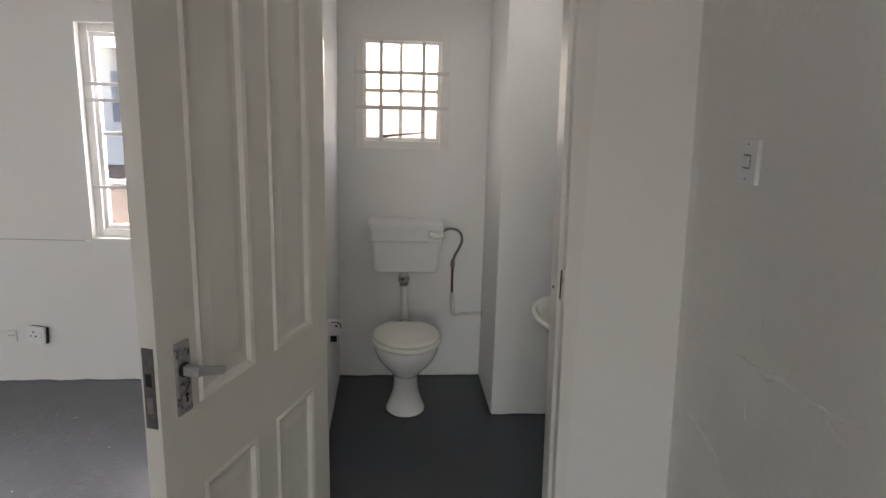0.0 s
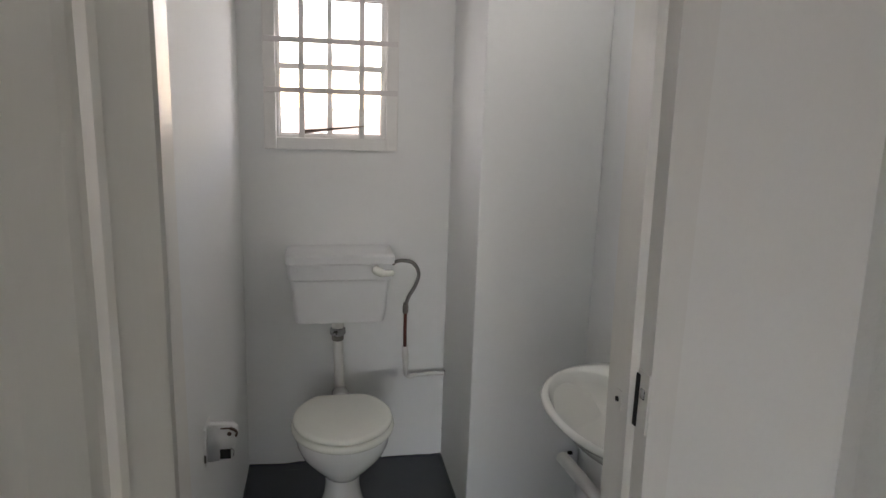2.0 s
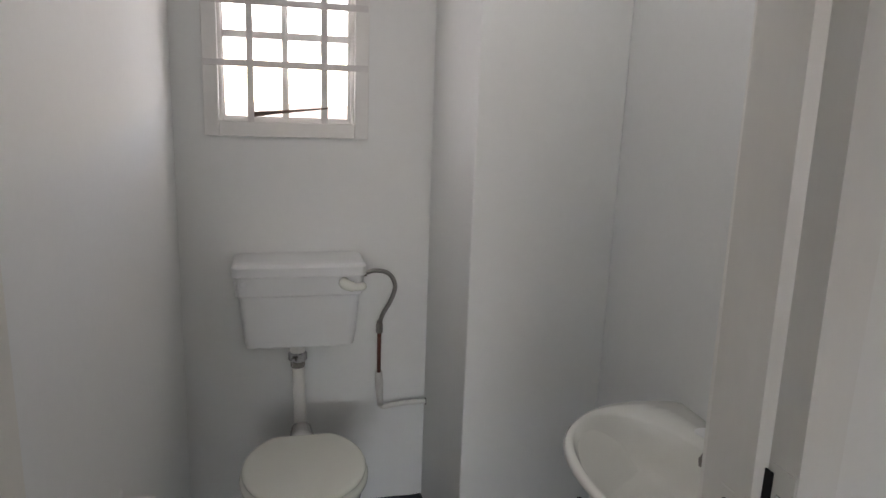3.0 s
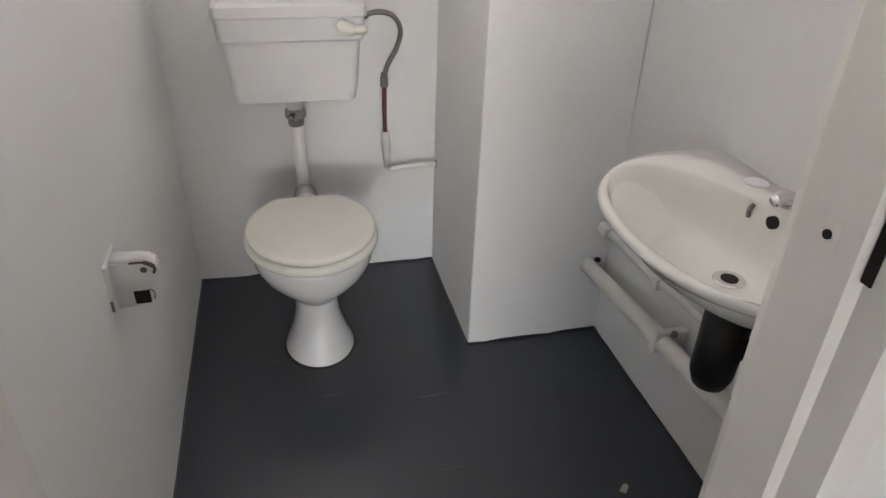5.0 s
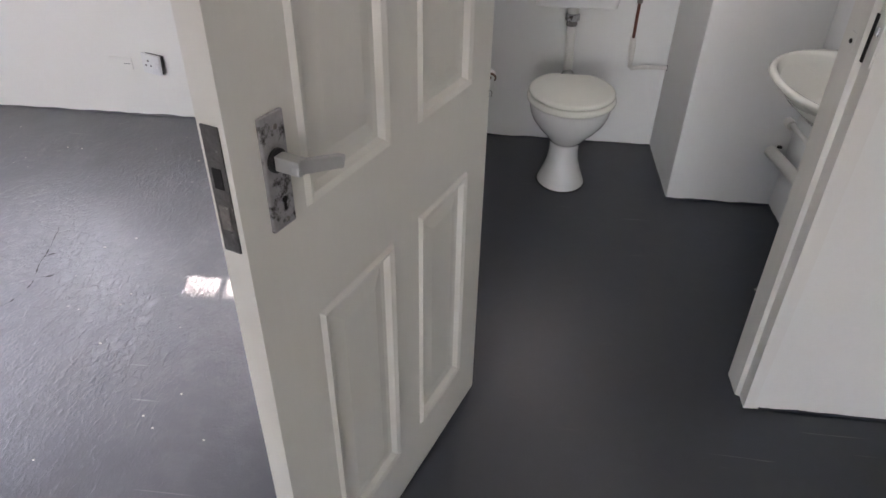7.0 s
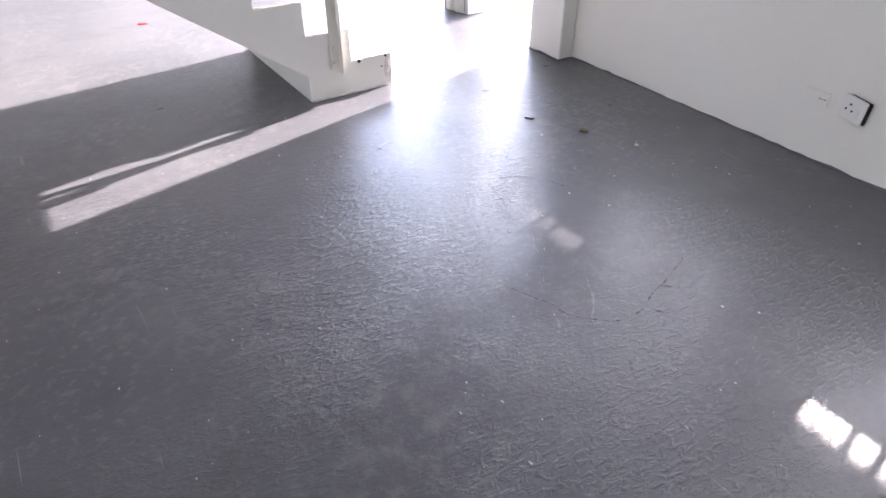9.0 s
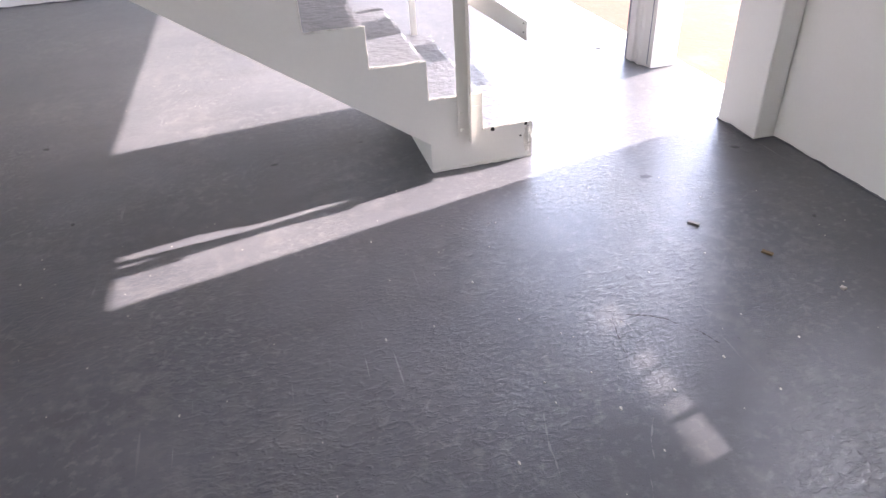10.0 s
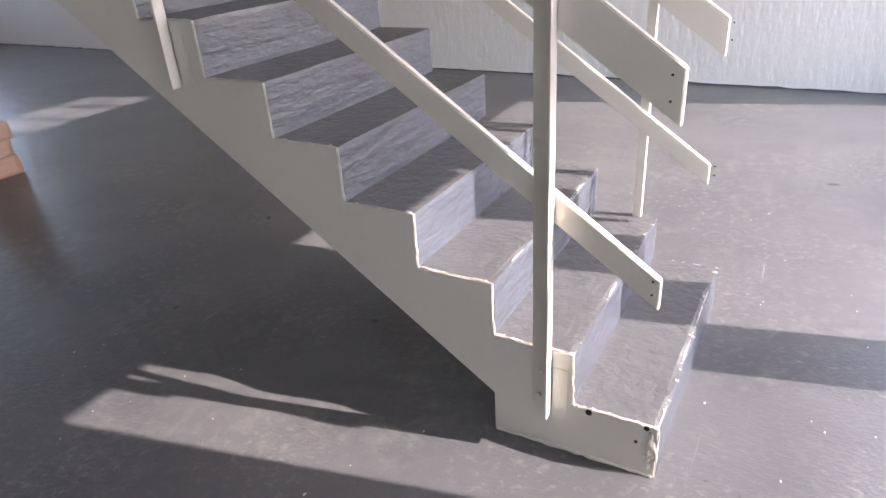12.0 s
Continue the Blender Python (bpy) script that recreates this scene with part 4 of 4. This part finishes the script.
def staircase():
    s = thing("staircase", ((SX0 + SX1) / 2, SY, 0), "white concrete stair with grey painted treads and chipped edges", "staircase")
    cx = (SX0 + SX1) / 2
    bm = bmesh.new()
    ys = [SY - GO * i for i in range(N + 1)]
    for i in range(N):
        a, c = ys[i], ys[i + 1]
        top = RISE * (i + 1)
        za, zc = (0.0, 0.0) if i < 2 else (soffit(a), soffit(c))
        for x in (SX0, SX1):
            bm.faces.new([bm.verts.new((x - cx, y - SY, z)) for y, z in ((a, za), (c, zc), (c, top), (a, top))])
        quads = [((a, top), (c, top)), ((a, za), (c, zc)), ((a, RISE * i if i else 0.0), (a, top))]
        if i == 2:
            quads.append(((a, 0.0), (a, za)))
        if i == N - 1:
            quads.append(((c, zc), (c, top)))
        for p, q in quads:
            bm.faces.new([bm.verts.new(v) for v in ((SX0 - cx, p[0] - SY, p[1]), (SX1 - cx, p[0] - SY, p[1]), (SX1 - cx, q[0] - SY, q[1]), (SX0 - cx, q[0] - SY, q[1]))])
    bmesh.ops.remove_doubles(bm, verts=bm.verts[:], dist=1e-5)
    part("flight", bm, CONC, s)
    rnd = random.Random(7)
    for i in range(N):
        a, c = ys[i] - SY, ys[i + 1] - SY
        z0, z1 = RISE * i, RISE * (i + 1)
        worn = 0.007 if i < 3 else 0.003
        bm = bmesh.new()
        n = 14
        # riser and tread as one skin with uneven side and nose edges
        def edge(x, sgn):
            line = []
            for k in range(n):
                t = k / (n - 1)
                line.append((x + sgn * (0.004 + rnd.random() * worn), a + 0.004, z0 + (z1 + 0.004 - z0) * t * 1.0))
            for k in range(1, n):
                t = k / (n - 1)
                line.append((x + sgn * (0.004 + rnd.random() * worn), a + 0.004 + (c - a) * t, z1 + 0.004))
            return line
        le, ri = edge(SX0 - cx, 1), edge(SX1 - cx, -1)
        m = 10
        loops = []
        for k in range(m + 1):
            t = k / m
            lp = []
            for j, (p, q) in enumerate(zip(le, ri)):
                v = Vector(p).lerp(Vector(q), t)
                if j == n - 1:
                    v.z -= rnd.random() * worn
                    v.y -= rnd.random() * worn * 0.6
                lp.append(v)
            loops.append(lp)
        loft(bm, [lp[n - 1:] for lp in loops], False, False, closed=False)
        part("tread", bm, STEP, s)
        part("riser", loft(bmesh.new(), [lp[:n] for lp in loops], False, False, closed=False), RISER, s, "glossy grey painted riser, tinted with the sky's blue")
    # ridge of white paint left along the sawtooth edge
    for i in range(9):
        a, c = ys[i] - SY, ys[i + 1] - SY
        z0, z1 = RISE * i, RISE * (i + 1)
        pts = []
        for k in range(10):
            pts.append((SX1 - cx - 0.002 + rnd.uniform(-1, 1) * 0.0015, a + 0.003 + rnd.uniform(-1, 1) * 0.0012, z0 + (z1 - z0) * k / 9))
        for k in range(1, 13):
            pts.append((SX1 - cx - 0.002 + rnd.uniform(-1, 1) * 0.0015, a + (c - a) * k / 12, z1 + 0.004 + rnd.uniform(-1, 1) * 0.0015))
        part("paint_ridge", tube(pts, [0.0013 + rnd.random() ** 4 * (0.005 if i < 4 else 0.0015) for _ in pts], 6), CHIP if i < 3 else CONC, s)
    # chipped crumbs along the lowest edges
    bm = bmesh.new()
    for i in range(5):
        a, c = ys[i] - SY, ys[i + 1] - SY
        z1 = RISE * (i + 1)
        for _ in range(80 if i < 2 else 30):
            t = rnd.random()
            p = Vector((SX1 - cx - rnd.random() * 0.008, a + (c - a) * t, z1 + 0.004)) if rnd.random() < 0.6 else Vector((rnd.uniform(-0.5, 0.49), a + rnd.uniform(-0.006, 0.004), z1 + 0.002))
            r = 0.0016 + 0.0042 * rnd.random() ** 3
            bmesh.ops.create_icosphere(bm, subdivisions=1, radius=r, matrix=Matrix.Translation(p) @ Matrix.Diagonal((1, rnd.uniform(0.7, 2.4), rnd.uniform(0.4, 1.0), 1)))
    for v in bm.verts:
        v.co += Vector((noise.noise(v.co * 300), noise.noise(v.co * 300 + Vector((9, 0, 0))), noise.noise(v.co * 300 + Vector((0, 9, 0))))) * 0.0025
    tagged(part("crumbs", bm, CHIP, s), kind="stuff")
    # broken corner and holes of the lowest step
    bm = bmesh.new()
    bmesh.ops.create_icosphere(bm, subdivisions=3, radius=0.034, matrix=Matrix.Translation((SX1 - cx - 0.007, -0.022, 0.090)) @ Matrix.Diagonal((0.42, 0.75, 2.3, 1)))
    for v in bm.verts:
        v.co += Vector((noise.noise(v.co * 70), noise.noise(v.co * 70 + Vector((5, 0, 0))), noise.noise(v.co * 70 + Vector((0, 5, 0))))) * 0.008
    part("broken_corner", bm, CHIP, s, "broken bare edge of the lowest step")
    for hy, hz, r in ((-0.055, 0.112, 0.005), (-0.19, 0.166, 0.010), (-0.03, 0.168, 0.008)):
        part("hole", disc(r, SX1 - cx - 0.001, SX1 - cx + 0.0015, (0, hy, hz), 10, "x"), DARK, s)
    # worn ragged foot where the side meets the floor
    pts = [(SX1 - cx + 0.001, -0.005 - 0.47 * k / 24, 0.004 + rnd.uniform(-1, 1) * 0.003) for k in range(25)]
    part("foot_ridge", tube(pts, [0.004 + rnd.random() * 0.004 for _ in pts], 6), CONC, s)
    return s


staircase()


def rail_board(y0, z0, h, x0, x1, length, slope=0.7143):
    """A sloping board whose lower end is cut upright."""
    bm = bmesh.new()
    y1, dz = y0 - length, length * slope
    prof = [(y0, z0), (y0, z0 + h), (y1, z0 + h + dz), (y1, z0 + dz)]
    loft(bm, [[(x0, y, z) for y, z in prof], [(x1, y, z) for y, z in prof]])
    bmesh.ops.bevel(bm, geom=bm.edges[:], offset=0.003, segments=2, affect="EDGES")
    return bm


def handrail(near):
    x_post, x_rail = (-3.633, -3.657) if near else (-4.608, -4.607)
    h = thing("handrail", (x_post, SY, 0), "cream painted flat-bar stair railing with two sloping boards", "railing", "railings of the stair")

    def local(bm):
        bmesh.ops.translate(bm, verts=bm.verts[:], vec=(-x_post, -SY, 0))
        return bm
    lo_z, up_z = (0.540, 1.001) if near else (0.513, 0.966)
    lo_h, up_h = (0.083, 0.126) if near else (0.076, 0.123)
    low = part("lower_rail", local(rail_board(2.769 if near else 2.733, lo_z, lo_h, x_rail, x_rail + 0.022, 3.55)), RAIL, h)
    top = part("upper_rail", local(rail_board(2.777 if near else 2.736, up_z, up_h, x_rail, x_rail + 0.022, 3.55)), RAIL, h)
    for rail, z, rh in ((low, lo_z, lo_h), (top, up_z, up_h)):
        for k in (0.28, 0.72):
            part("nail_hole", local(disc(0.003, x_rail + 0.0215, x_rail + 0.0235, (0, SY - 0.050, z + 0.02 + rh * k), 8, "x")), DARK, rail)
    for y, foot in ((2.486, 0.130), (1.244, 1.000), (0.012, 1.88), (-0.9, 2.35)) if near else ((2.488, RISE * 2), (1.30, RISE * 7), (0.12, RISE * 12)):
        head = up_z + up_h + (SY - 0.03 - y) * 0.7143
        if near:
            bm = box(x_post, x_post + 0.006, y - 0.041, y + 0.014, foot + 0.03, head - 0.004, 0.002)
            add_box(bm, x_post, x_post + 0.040, y + 0.009, y + 0.014, foot, head - 0.004, 0.0015)
            pst = part("post", local(bm), RAIL, h)
            for bz in (0.03, 0.11):
                part("bolt", local(disc(0.009, x_post + 0.001, x_post + 0.015, (0, y - 0.022, foot + 0.03 + bz), 8, "x", 0.002)), RAIL, pst)
            # thin plate standing in for the sunlit patch on the stair side
            part("sun_patch_plate", local(box(x_post - 0.003, x_post - 0.0005, y + 0.016, y + 0.062, foot + 0.02, foot + 0.16, 0.001)), CONC, pst)
        else:
            bm = box(x_post - 0.012, x_post + 0.012, y - 0.016, y + 0.016, foot, head - 0.03, 0.002)
            part("post", local(bm), RAIL, h)
    return h


handrail(True)
handrail(False)


# ---- front doorway post and yard details ----
def doorway_post():
    p = thing("doorway_post", (-4.59, 3.95, 0), "white fluted doorway post with a grey steel strip", "post")
    bm = bmesh.new()
    prof = [(-0.105, -0.085), (-0.035, -0.085), (-0.028, -0.074), (-0.012, -0.070), (0.0, -0.078), (0.03, -0.080), (0.045, -0.066), (0.075, -0.060), (0.098, -0.052), (0.128, -0.048), (0.128, 0.12), (-0.105, 0.12)]
    zs = [0.0, 0.02, 0.5, 1.0, 1.6, 2.172]
    loft(bm, [[(x, y, z + (random.uniform(0, 0.012) if k == 0 else 0)) for x, y in prof] for k, z in enumerate(zs)])
    part("casing", bm, FRAME, p)
    part("steel_strip", box(-0.136, -0.1055, -0.080, 0.12, 0.0, 2.172, 0.003), STEEL, p, "grey steel edge strip")
    part("latch_scar", box(-0.110, -0.098, -0.0885, -0.084, 0.16, 0.21, 0.002), CHIP, p)
    part("seam", box(0.0905, 0.0945, -0.056, -0.0490, 0.02, 2.05), STEEL, p)


doorway_post()
tagged(link_mesh("threshold", box(-8.05, -3.66, 4.07, 4.16, -0.10, -0.008, 0.004), CONC), "worn pale concrete door sill", "sill", kind="structure")

pile = thing("stone_stack", (-4.46, -1.96, 0), "stack of rough pinkish stone blocks on the floor", "stones")
rnd = random.Random(3)
hz = 0.0
for k, (w, d, h, dx) in enumerate(((0.34, 0.30, 0.14, 0.02), (0.26, 0.26, 0.11, 0.0), (0.28, 0.28, 0.12, -0.02), (0.25, 0.24, 0.095, -0.01), (0.22, 0.22, 0.095, -0.02))):
    bm = box(-w / 2, w / 2, -d / 2, d / 2, 0, h)
    bmesh.ops.subdivide_edges(bm, edges=bm.edges[:], cuts=5, use_grid_fill=True)
    bmesh.ops.smooth_vert(bm, verts=bm.verts[:], factor=0.5, use_axis_x=True, use_axis_y=True, use_axis_z=False)
    for v in bm.verts:
        f = 0.016 * noise.noise(v.co * 11 + Vector((k * 7.1, 0, 0)))
        v.co.x += f + dx
        v.co.y += 0.016 * noise.noise(v.co * 11 + Vector((0, k * 5.3, 2)))
        v.co.z += hz
    part("stone", bm, STONE, pile, smooth=True)
    hz += h - 0.001


# ---- loose bits on the floor ----
def chip(name, at, size, material, label, turn=0.0, cat="debris"):
    bm = box(-size[0] / 2, size[0] / 2, -size[1] / 2, size[1] / 2, 0.0005, size[2])
    bmesh.ops.subdivide_edges(bm, edges=bm.edges[:], cuts=2, use_grid_fill=True)
    for v in bm.verts:
        v.co += Vector((noise.noise(v.co * 90 + Vector((at[0] * 9, 0, 0))), noise.noise(v.co * 90 + Vector((0, at[1] * 9, 3))), 0)) * size[1] * 0.35
    o = link_mesh(name, bm, material)
    o.matrix_world = pose(at[0], at[1], 0.0, 0, 0, turn)
    tagged(o, label, cat, "bits on the floor")


chip("plaster_chip", (-2.853, 3.160), (0.044, 0.014, 0.008), GRIME, "dark flat chip lying on the grey floor", 35)
chip("curled_leaf", (-2.596, 3.290), (0.040, 0.016, 0.007), LEAF, "dry curled leaf on the shiny floor", 30)
chip("plaster_chip", (-2.343, 3.387), (0.018, 0.014, 0.008), CHALK, "small round plaster lump on the floor", 10)
chip("plaster_chip", (1.010, 2.854), (0.022, 0.014, 0.007), CHALK, "white plaster crumb on the toilet floor", 50)
chip("red_scrap", (-5.528, 1.878), (0.06, 0.025, 0.006), RED, "small red scrap on the sunlit floor", 70, "scrap")
chip("dry_leaf", (-4.985, 3.815), (0.085, 0.028, 0.005), GRIME, "dark dry leaf on the floor by the doorway", 160, "leaf")


# ---- floor marks: paint lapped up the walls, cracks, crumbs ----
def paint_edge(points, height=0.006, out=0.003, step=0.05):
    """Ragged dark paint line along the foot of a wall, on the left of the run of points."""
    bm = bmesh.new()
    line = []
    for p, q in zip(points, points[1:]):
        p, q = Vector((*p, 0)), Vector((*q, 0))
        n = max(2, int((q - p).length / step))
        nrm = (q - p).normalized().cross(Vector((0, 0, 1)))
        for k in range(n + 1):
            line.append((p.lerp(q, k / n), nrm))
    rows = []
    for p, nrm in line:
        h = max(0.002, height * (1 + 0.9 * noise.noise(p * 9) + 0.7 * noise.noise(p * 31)))
        rows.append([p + nrm * out + Vector((0, 0, 0.0005)), p + nrm * out + Vector((0, 0, h)), p + Vector((0, 0, h + 0.001))])
    loft(bm, rows, False, False, closed=False)
    tagged(link_mesh("baseboard", bm, FLOOR), "ragged dark floor paint lapping the wall foot", "paint edge", kind="structure")


paint_edge([(-0.047, 2.43), (-0.047, YB), (0.782, YB), (0.782, 3.462), (XT, 3.462), (XT, 2.42), (0.86, 2.42)])
paint_edge([(0.86, 2.284), (XR, 2.284), (XR, -2.0)])
paint_edge([(-3.686, 4.0), (-3.686, 3.829), (-3.400, 3.829), (-3.400, YF), (-0.152, YF), (-0.152, 2.28)], 0.008)
paint_edge([(left_x(-9.5), -9.5), (left_x(3.7), 3.7)], 0.012, 0.004, 0.12)


def crack(ctrl, width, name="floor_crack", material=None, label="thin dark scored line in the floor paint"):
    pts = curve_points([(*c, 0.0008) for c in ctrl], 22)
    bm = bmesh.new()
    rows = []
    for i, p in enumerate(pts):
        d = (pts[min(i + 1, len(pts) - 1)] - pts[max(i - 1, 0)]).normalized()
        s = Vector((-d.y, d.x, 0))
        w = width * max(0.0, min(1.0, 2.2 * abs(noise.noise(p * 34 + Vector((3, 1, 0)))) - 0.08)) * (1 - abs(2 * i / (len(pts) - 1) - 1) ** 3 * 0.8)
        off = s * (0.006 * noise.noise(p * 25))
        rows.append([p + off + s * w, p + off - s * w])
    loft(bm, rows, False, False, closed=False)
    tagged(link_mesh(name, bm, material or CRACK), label, "crack", kind="structure")


crack([(-1.640, 2.900), (-1.590, 2.770), (-1.545, 2.620), (-1.505, 2.500), (-1.520, 2.420), (-1.590, 2.340), (-1.660, 2.300)], 0.0042)
crack([(-2.475, 2.615), (-2.400, 2.590), (-2.300, 2.570), (-2.249, 2.560)], 0.0024)
crack([(-2.460, 2.640), (-2.410, 2.745), (-2.310, 2.825), (-2.240, 2.860)], 0.0060)
crack([(-1.590, 2.660), (-1.550, 2.690), (-1.520, 2.720)], 0.006)
crack([(-1.530, 2.560), (-1.470, 2.575), (-1.440, 2.610)], 0.005)
crack([(-1.925, 2.207), (-1.790, 2.262), (-1.652, 2.325)], 0.0022)


# shallow pits and stains pressed into the floor paint
def pit(x, y, r, flat=1.0):
    bm = bmesh.new()
    a0 = random.uniform(0, 6)
    loops = []
    for k, h in ((1.0, 0.0004), (0.55, 0.0012)):
        loops.append([(r * k * math.cos(a) * (1 + 0.25 * math.sin(3 * a + a0)), r * k * flat * math.sin(a) * (1 + 0.2 * math.sin(5 * a + a0)), h) for a in [2 * math.pi * q / 14 for q in range(14)]])
    loft(bm, loops)
    o = link_mesh("floor_spot", bm, PIT)
    o.matrix_world = pose(x, y, 0, 0, 0, random.uniform(0, 180))
    tagged(o, "small dark pit in the grey floor paint", "spot", kind="structure")


for px, py, pr in ((-4.628, 0.471, 0.022), (-3.99, 1.62, 0.020), (-3.73, 0.76, 0.014), (-3.264, 3.187, 0.026), (-3.372, 3.711, 0.022), (-2.75, 3.62, 0.012), (-4.09, 2.06, 0.012), (-6.152, 3.191, 0.03), (-0.55, 1.62, 0.01), (-0.93, 1.55, 0.008)):
    pit(px, py, pr, 0.6)

# crumbs strewn over the hall floor
rc = random.Random(11)
bm = bmesh.new()
for _ in range(420):
    x, y = rc.uniform(-6.5, -0.3), rc.uniform(0.6, 3.85)
    if -4.7 < x < -3.6 and y < 2.85:
        continue
    r = rc.uniform(0.0012, 0.0042)
    bmesh.ops.create_icosphere(bm, subdivisions=1, radius=r, matrix=Matrix.Translation((x, y, r * 0.4)) @ Matrix.Diagonal((rc.uniform(0.7, 2.2), 1, 0.5, 1)))
tagged(link_mesh("floor_crumbs", bm, CHALK), "pale plaster crumbs strewn over the grey floor", "crumbs", kind="stuff")

# ridges of filler on the right-hand wall
def wall_ridge(ctrl, r):
    pts = curve_points([(right_x(z), y, z) for y, z in ctrl], 10)
    pts = [p + Vector((0, 0.006 * noise.noise(p * 30), 0.008 * noise.noise(p * 22 + Vector((4, 0, 0))))) for p in pts]
    bm = tube(pts, [r * (0.3 + abs(noise.noise(p * 24)) * 1.6) * (1 - abs(2 * i / (len(pts) - 1) - 1) ** 2 * 0.9) for i, p in enumerate(pts)], 8)
    for v in bm.verts:
        v.co.x = right_x(v.co.z) + (v.co.x - right_x(v.co.z)) * 0.5
    tagged(link_mesh("wall_ridge", bm, WALL, smooth=True), "lumpy ridge of painted-over filler on the wall", "plaster", kind="structure")


wall_ridge([(1.982, 0.944), (1.853, 0.946), (1.752, 0.951), (1.666, 0.960), (1.578, 0.954), (1.45, 0.975)], 0.011)
wall_ridge([(2.209, 0.64), (2.113, 0.629), (2.0, 0.60), (1.9, 0.52)], 0.008)
wall_ridge([(1.84, 1.10), (1.837, 1.07), (1.836, 1.045)], 0.009)
wall_ridge([(1.88, 0.84), (1.865, 0.80), (1.86, 0.78)], 0.006)
wall_ridge([(1.735, 1.64), (1.715, 1.62), (1.70, 1.60)], 0.006)
wall_ridge([(1.611, 1.295), (1.56, 1.29), (1.50, 1.285)], 0.005)
wall_ridge([(1.564, 0.962), (1.53, 0.93), (1.48, 0.91)], 0.010)
wall_ridge([(1.70, 0.95), (1.695, 0.985), (1.69, 1.01)], 0.009)

tagged(link_mesh("trim", box(left_x(-9.55) + 0.01, left_x(-9.55) + 0.10, -9.60, -9.52, 0, HI, 0.01), WALL), "white batten in the far corner", "trim", kind="structure")

for ends, wide in (([(-1.339, 1.799), (-1.330, 1.845), (-1.317, 1.890)], 0.005), ([(-0.994, 1.520), (-0.982, 1.600), (-0.967, 1.693)], 0.0035), ([(-1.244, 1.573), (-1.236, 1.680), (-1.219, 1.781)], 0.0025),
                   ([(-2.209, 2.274), (-2.093, 2.226), (-1.923, 2.202)], 0.004), ([(-1.742, 2.501), (-1.647, 2.449), (-1.546, 2.351)], 0.006), ([(-1.636, 2.276), (-1.590, 2.250), (-1.554, 2.218)], 0.005),
                   ([(-1.634, 2.302), (-1.628, 2.350), (-1.620, 2.406)], 0.004), ([(-1.632, 2.456), (-1.580, 2.510), (-1.518, 2.547)], 0.0045), ([(-1.627, 2.511), (-1.610, 2.580), (-1.593, 2.644)], 0.0035),
                   ([(-1.900, 2.420), (-1.830, 2.390), (-1.770, 2.330)], 0.003), ([(-2.05, 2.52), (-1.99, 2.48), (-1.926, 2.453)], 0.0028), ([(-2.9, 1.9), (-2.84, 1.97), (-2.80, 2.03)], 0.0028),
                   ([(-3.2, 1.5), (-3.12, 1.56), (-3.05, 1.60)], 0.0028), ([(-2.40, 2.10), (-2.34, 2.16), (-2.31, 2.24)], 0.0028)):
    crack(ends, wide, "floor_scratch", SCUFF, "pale scratch in the floor paint")
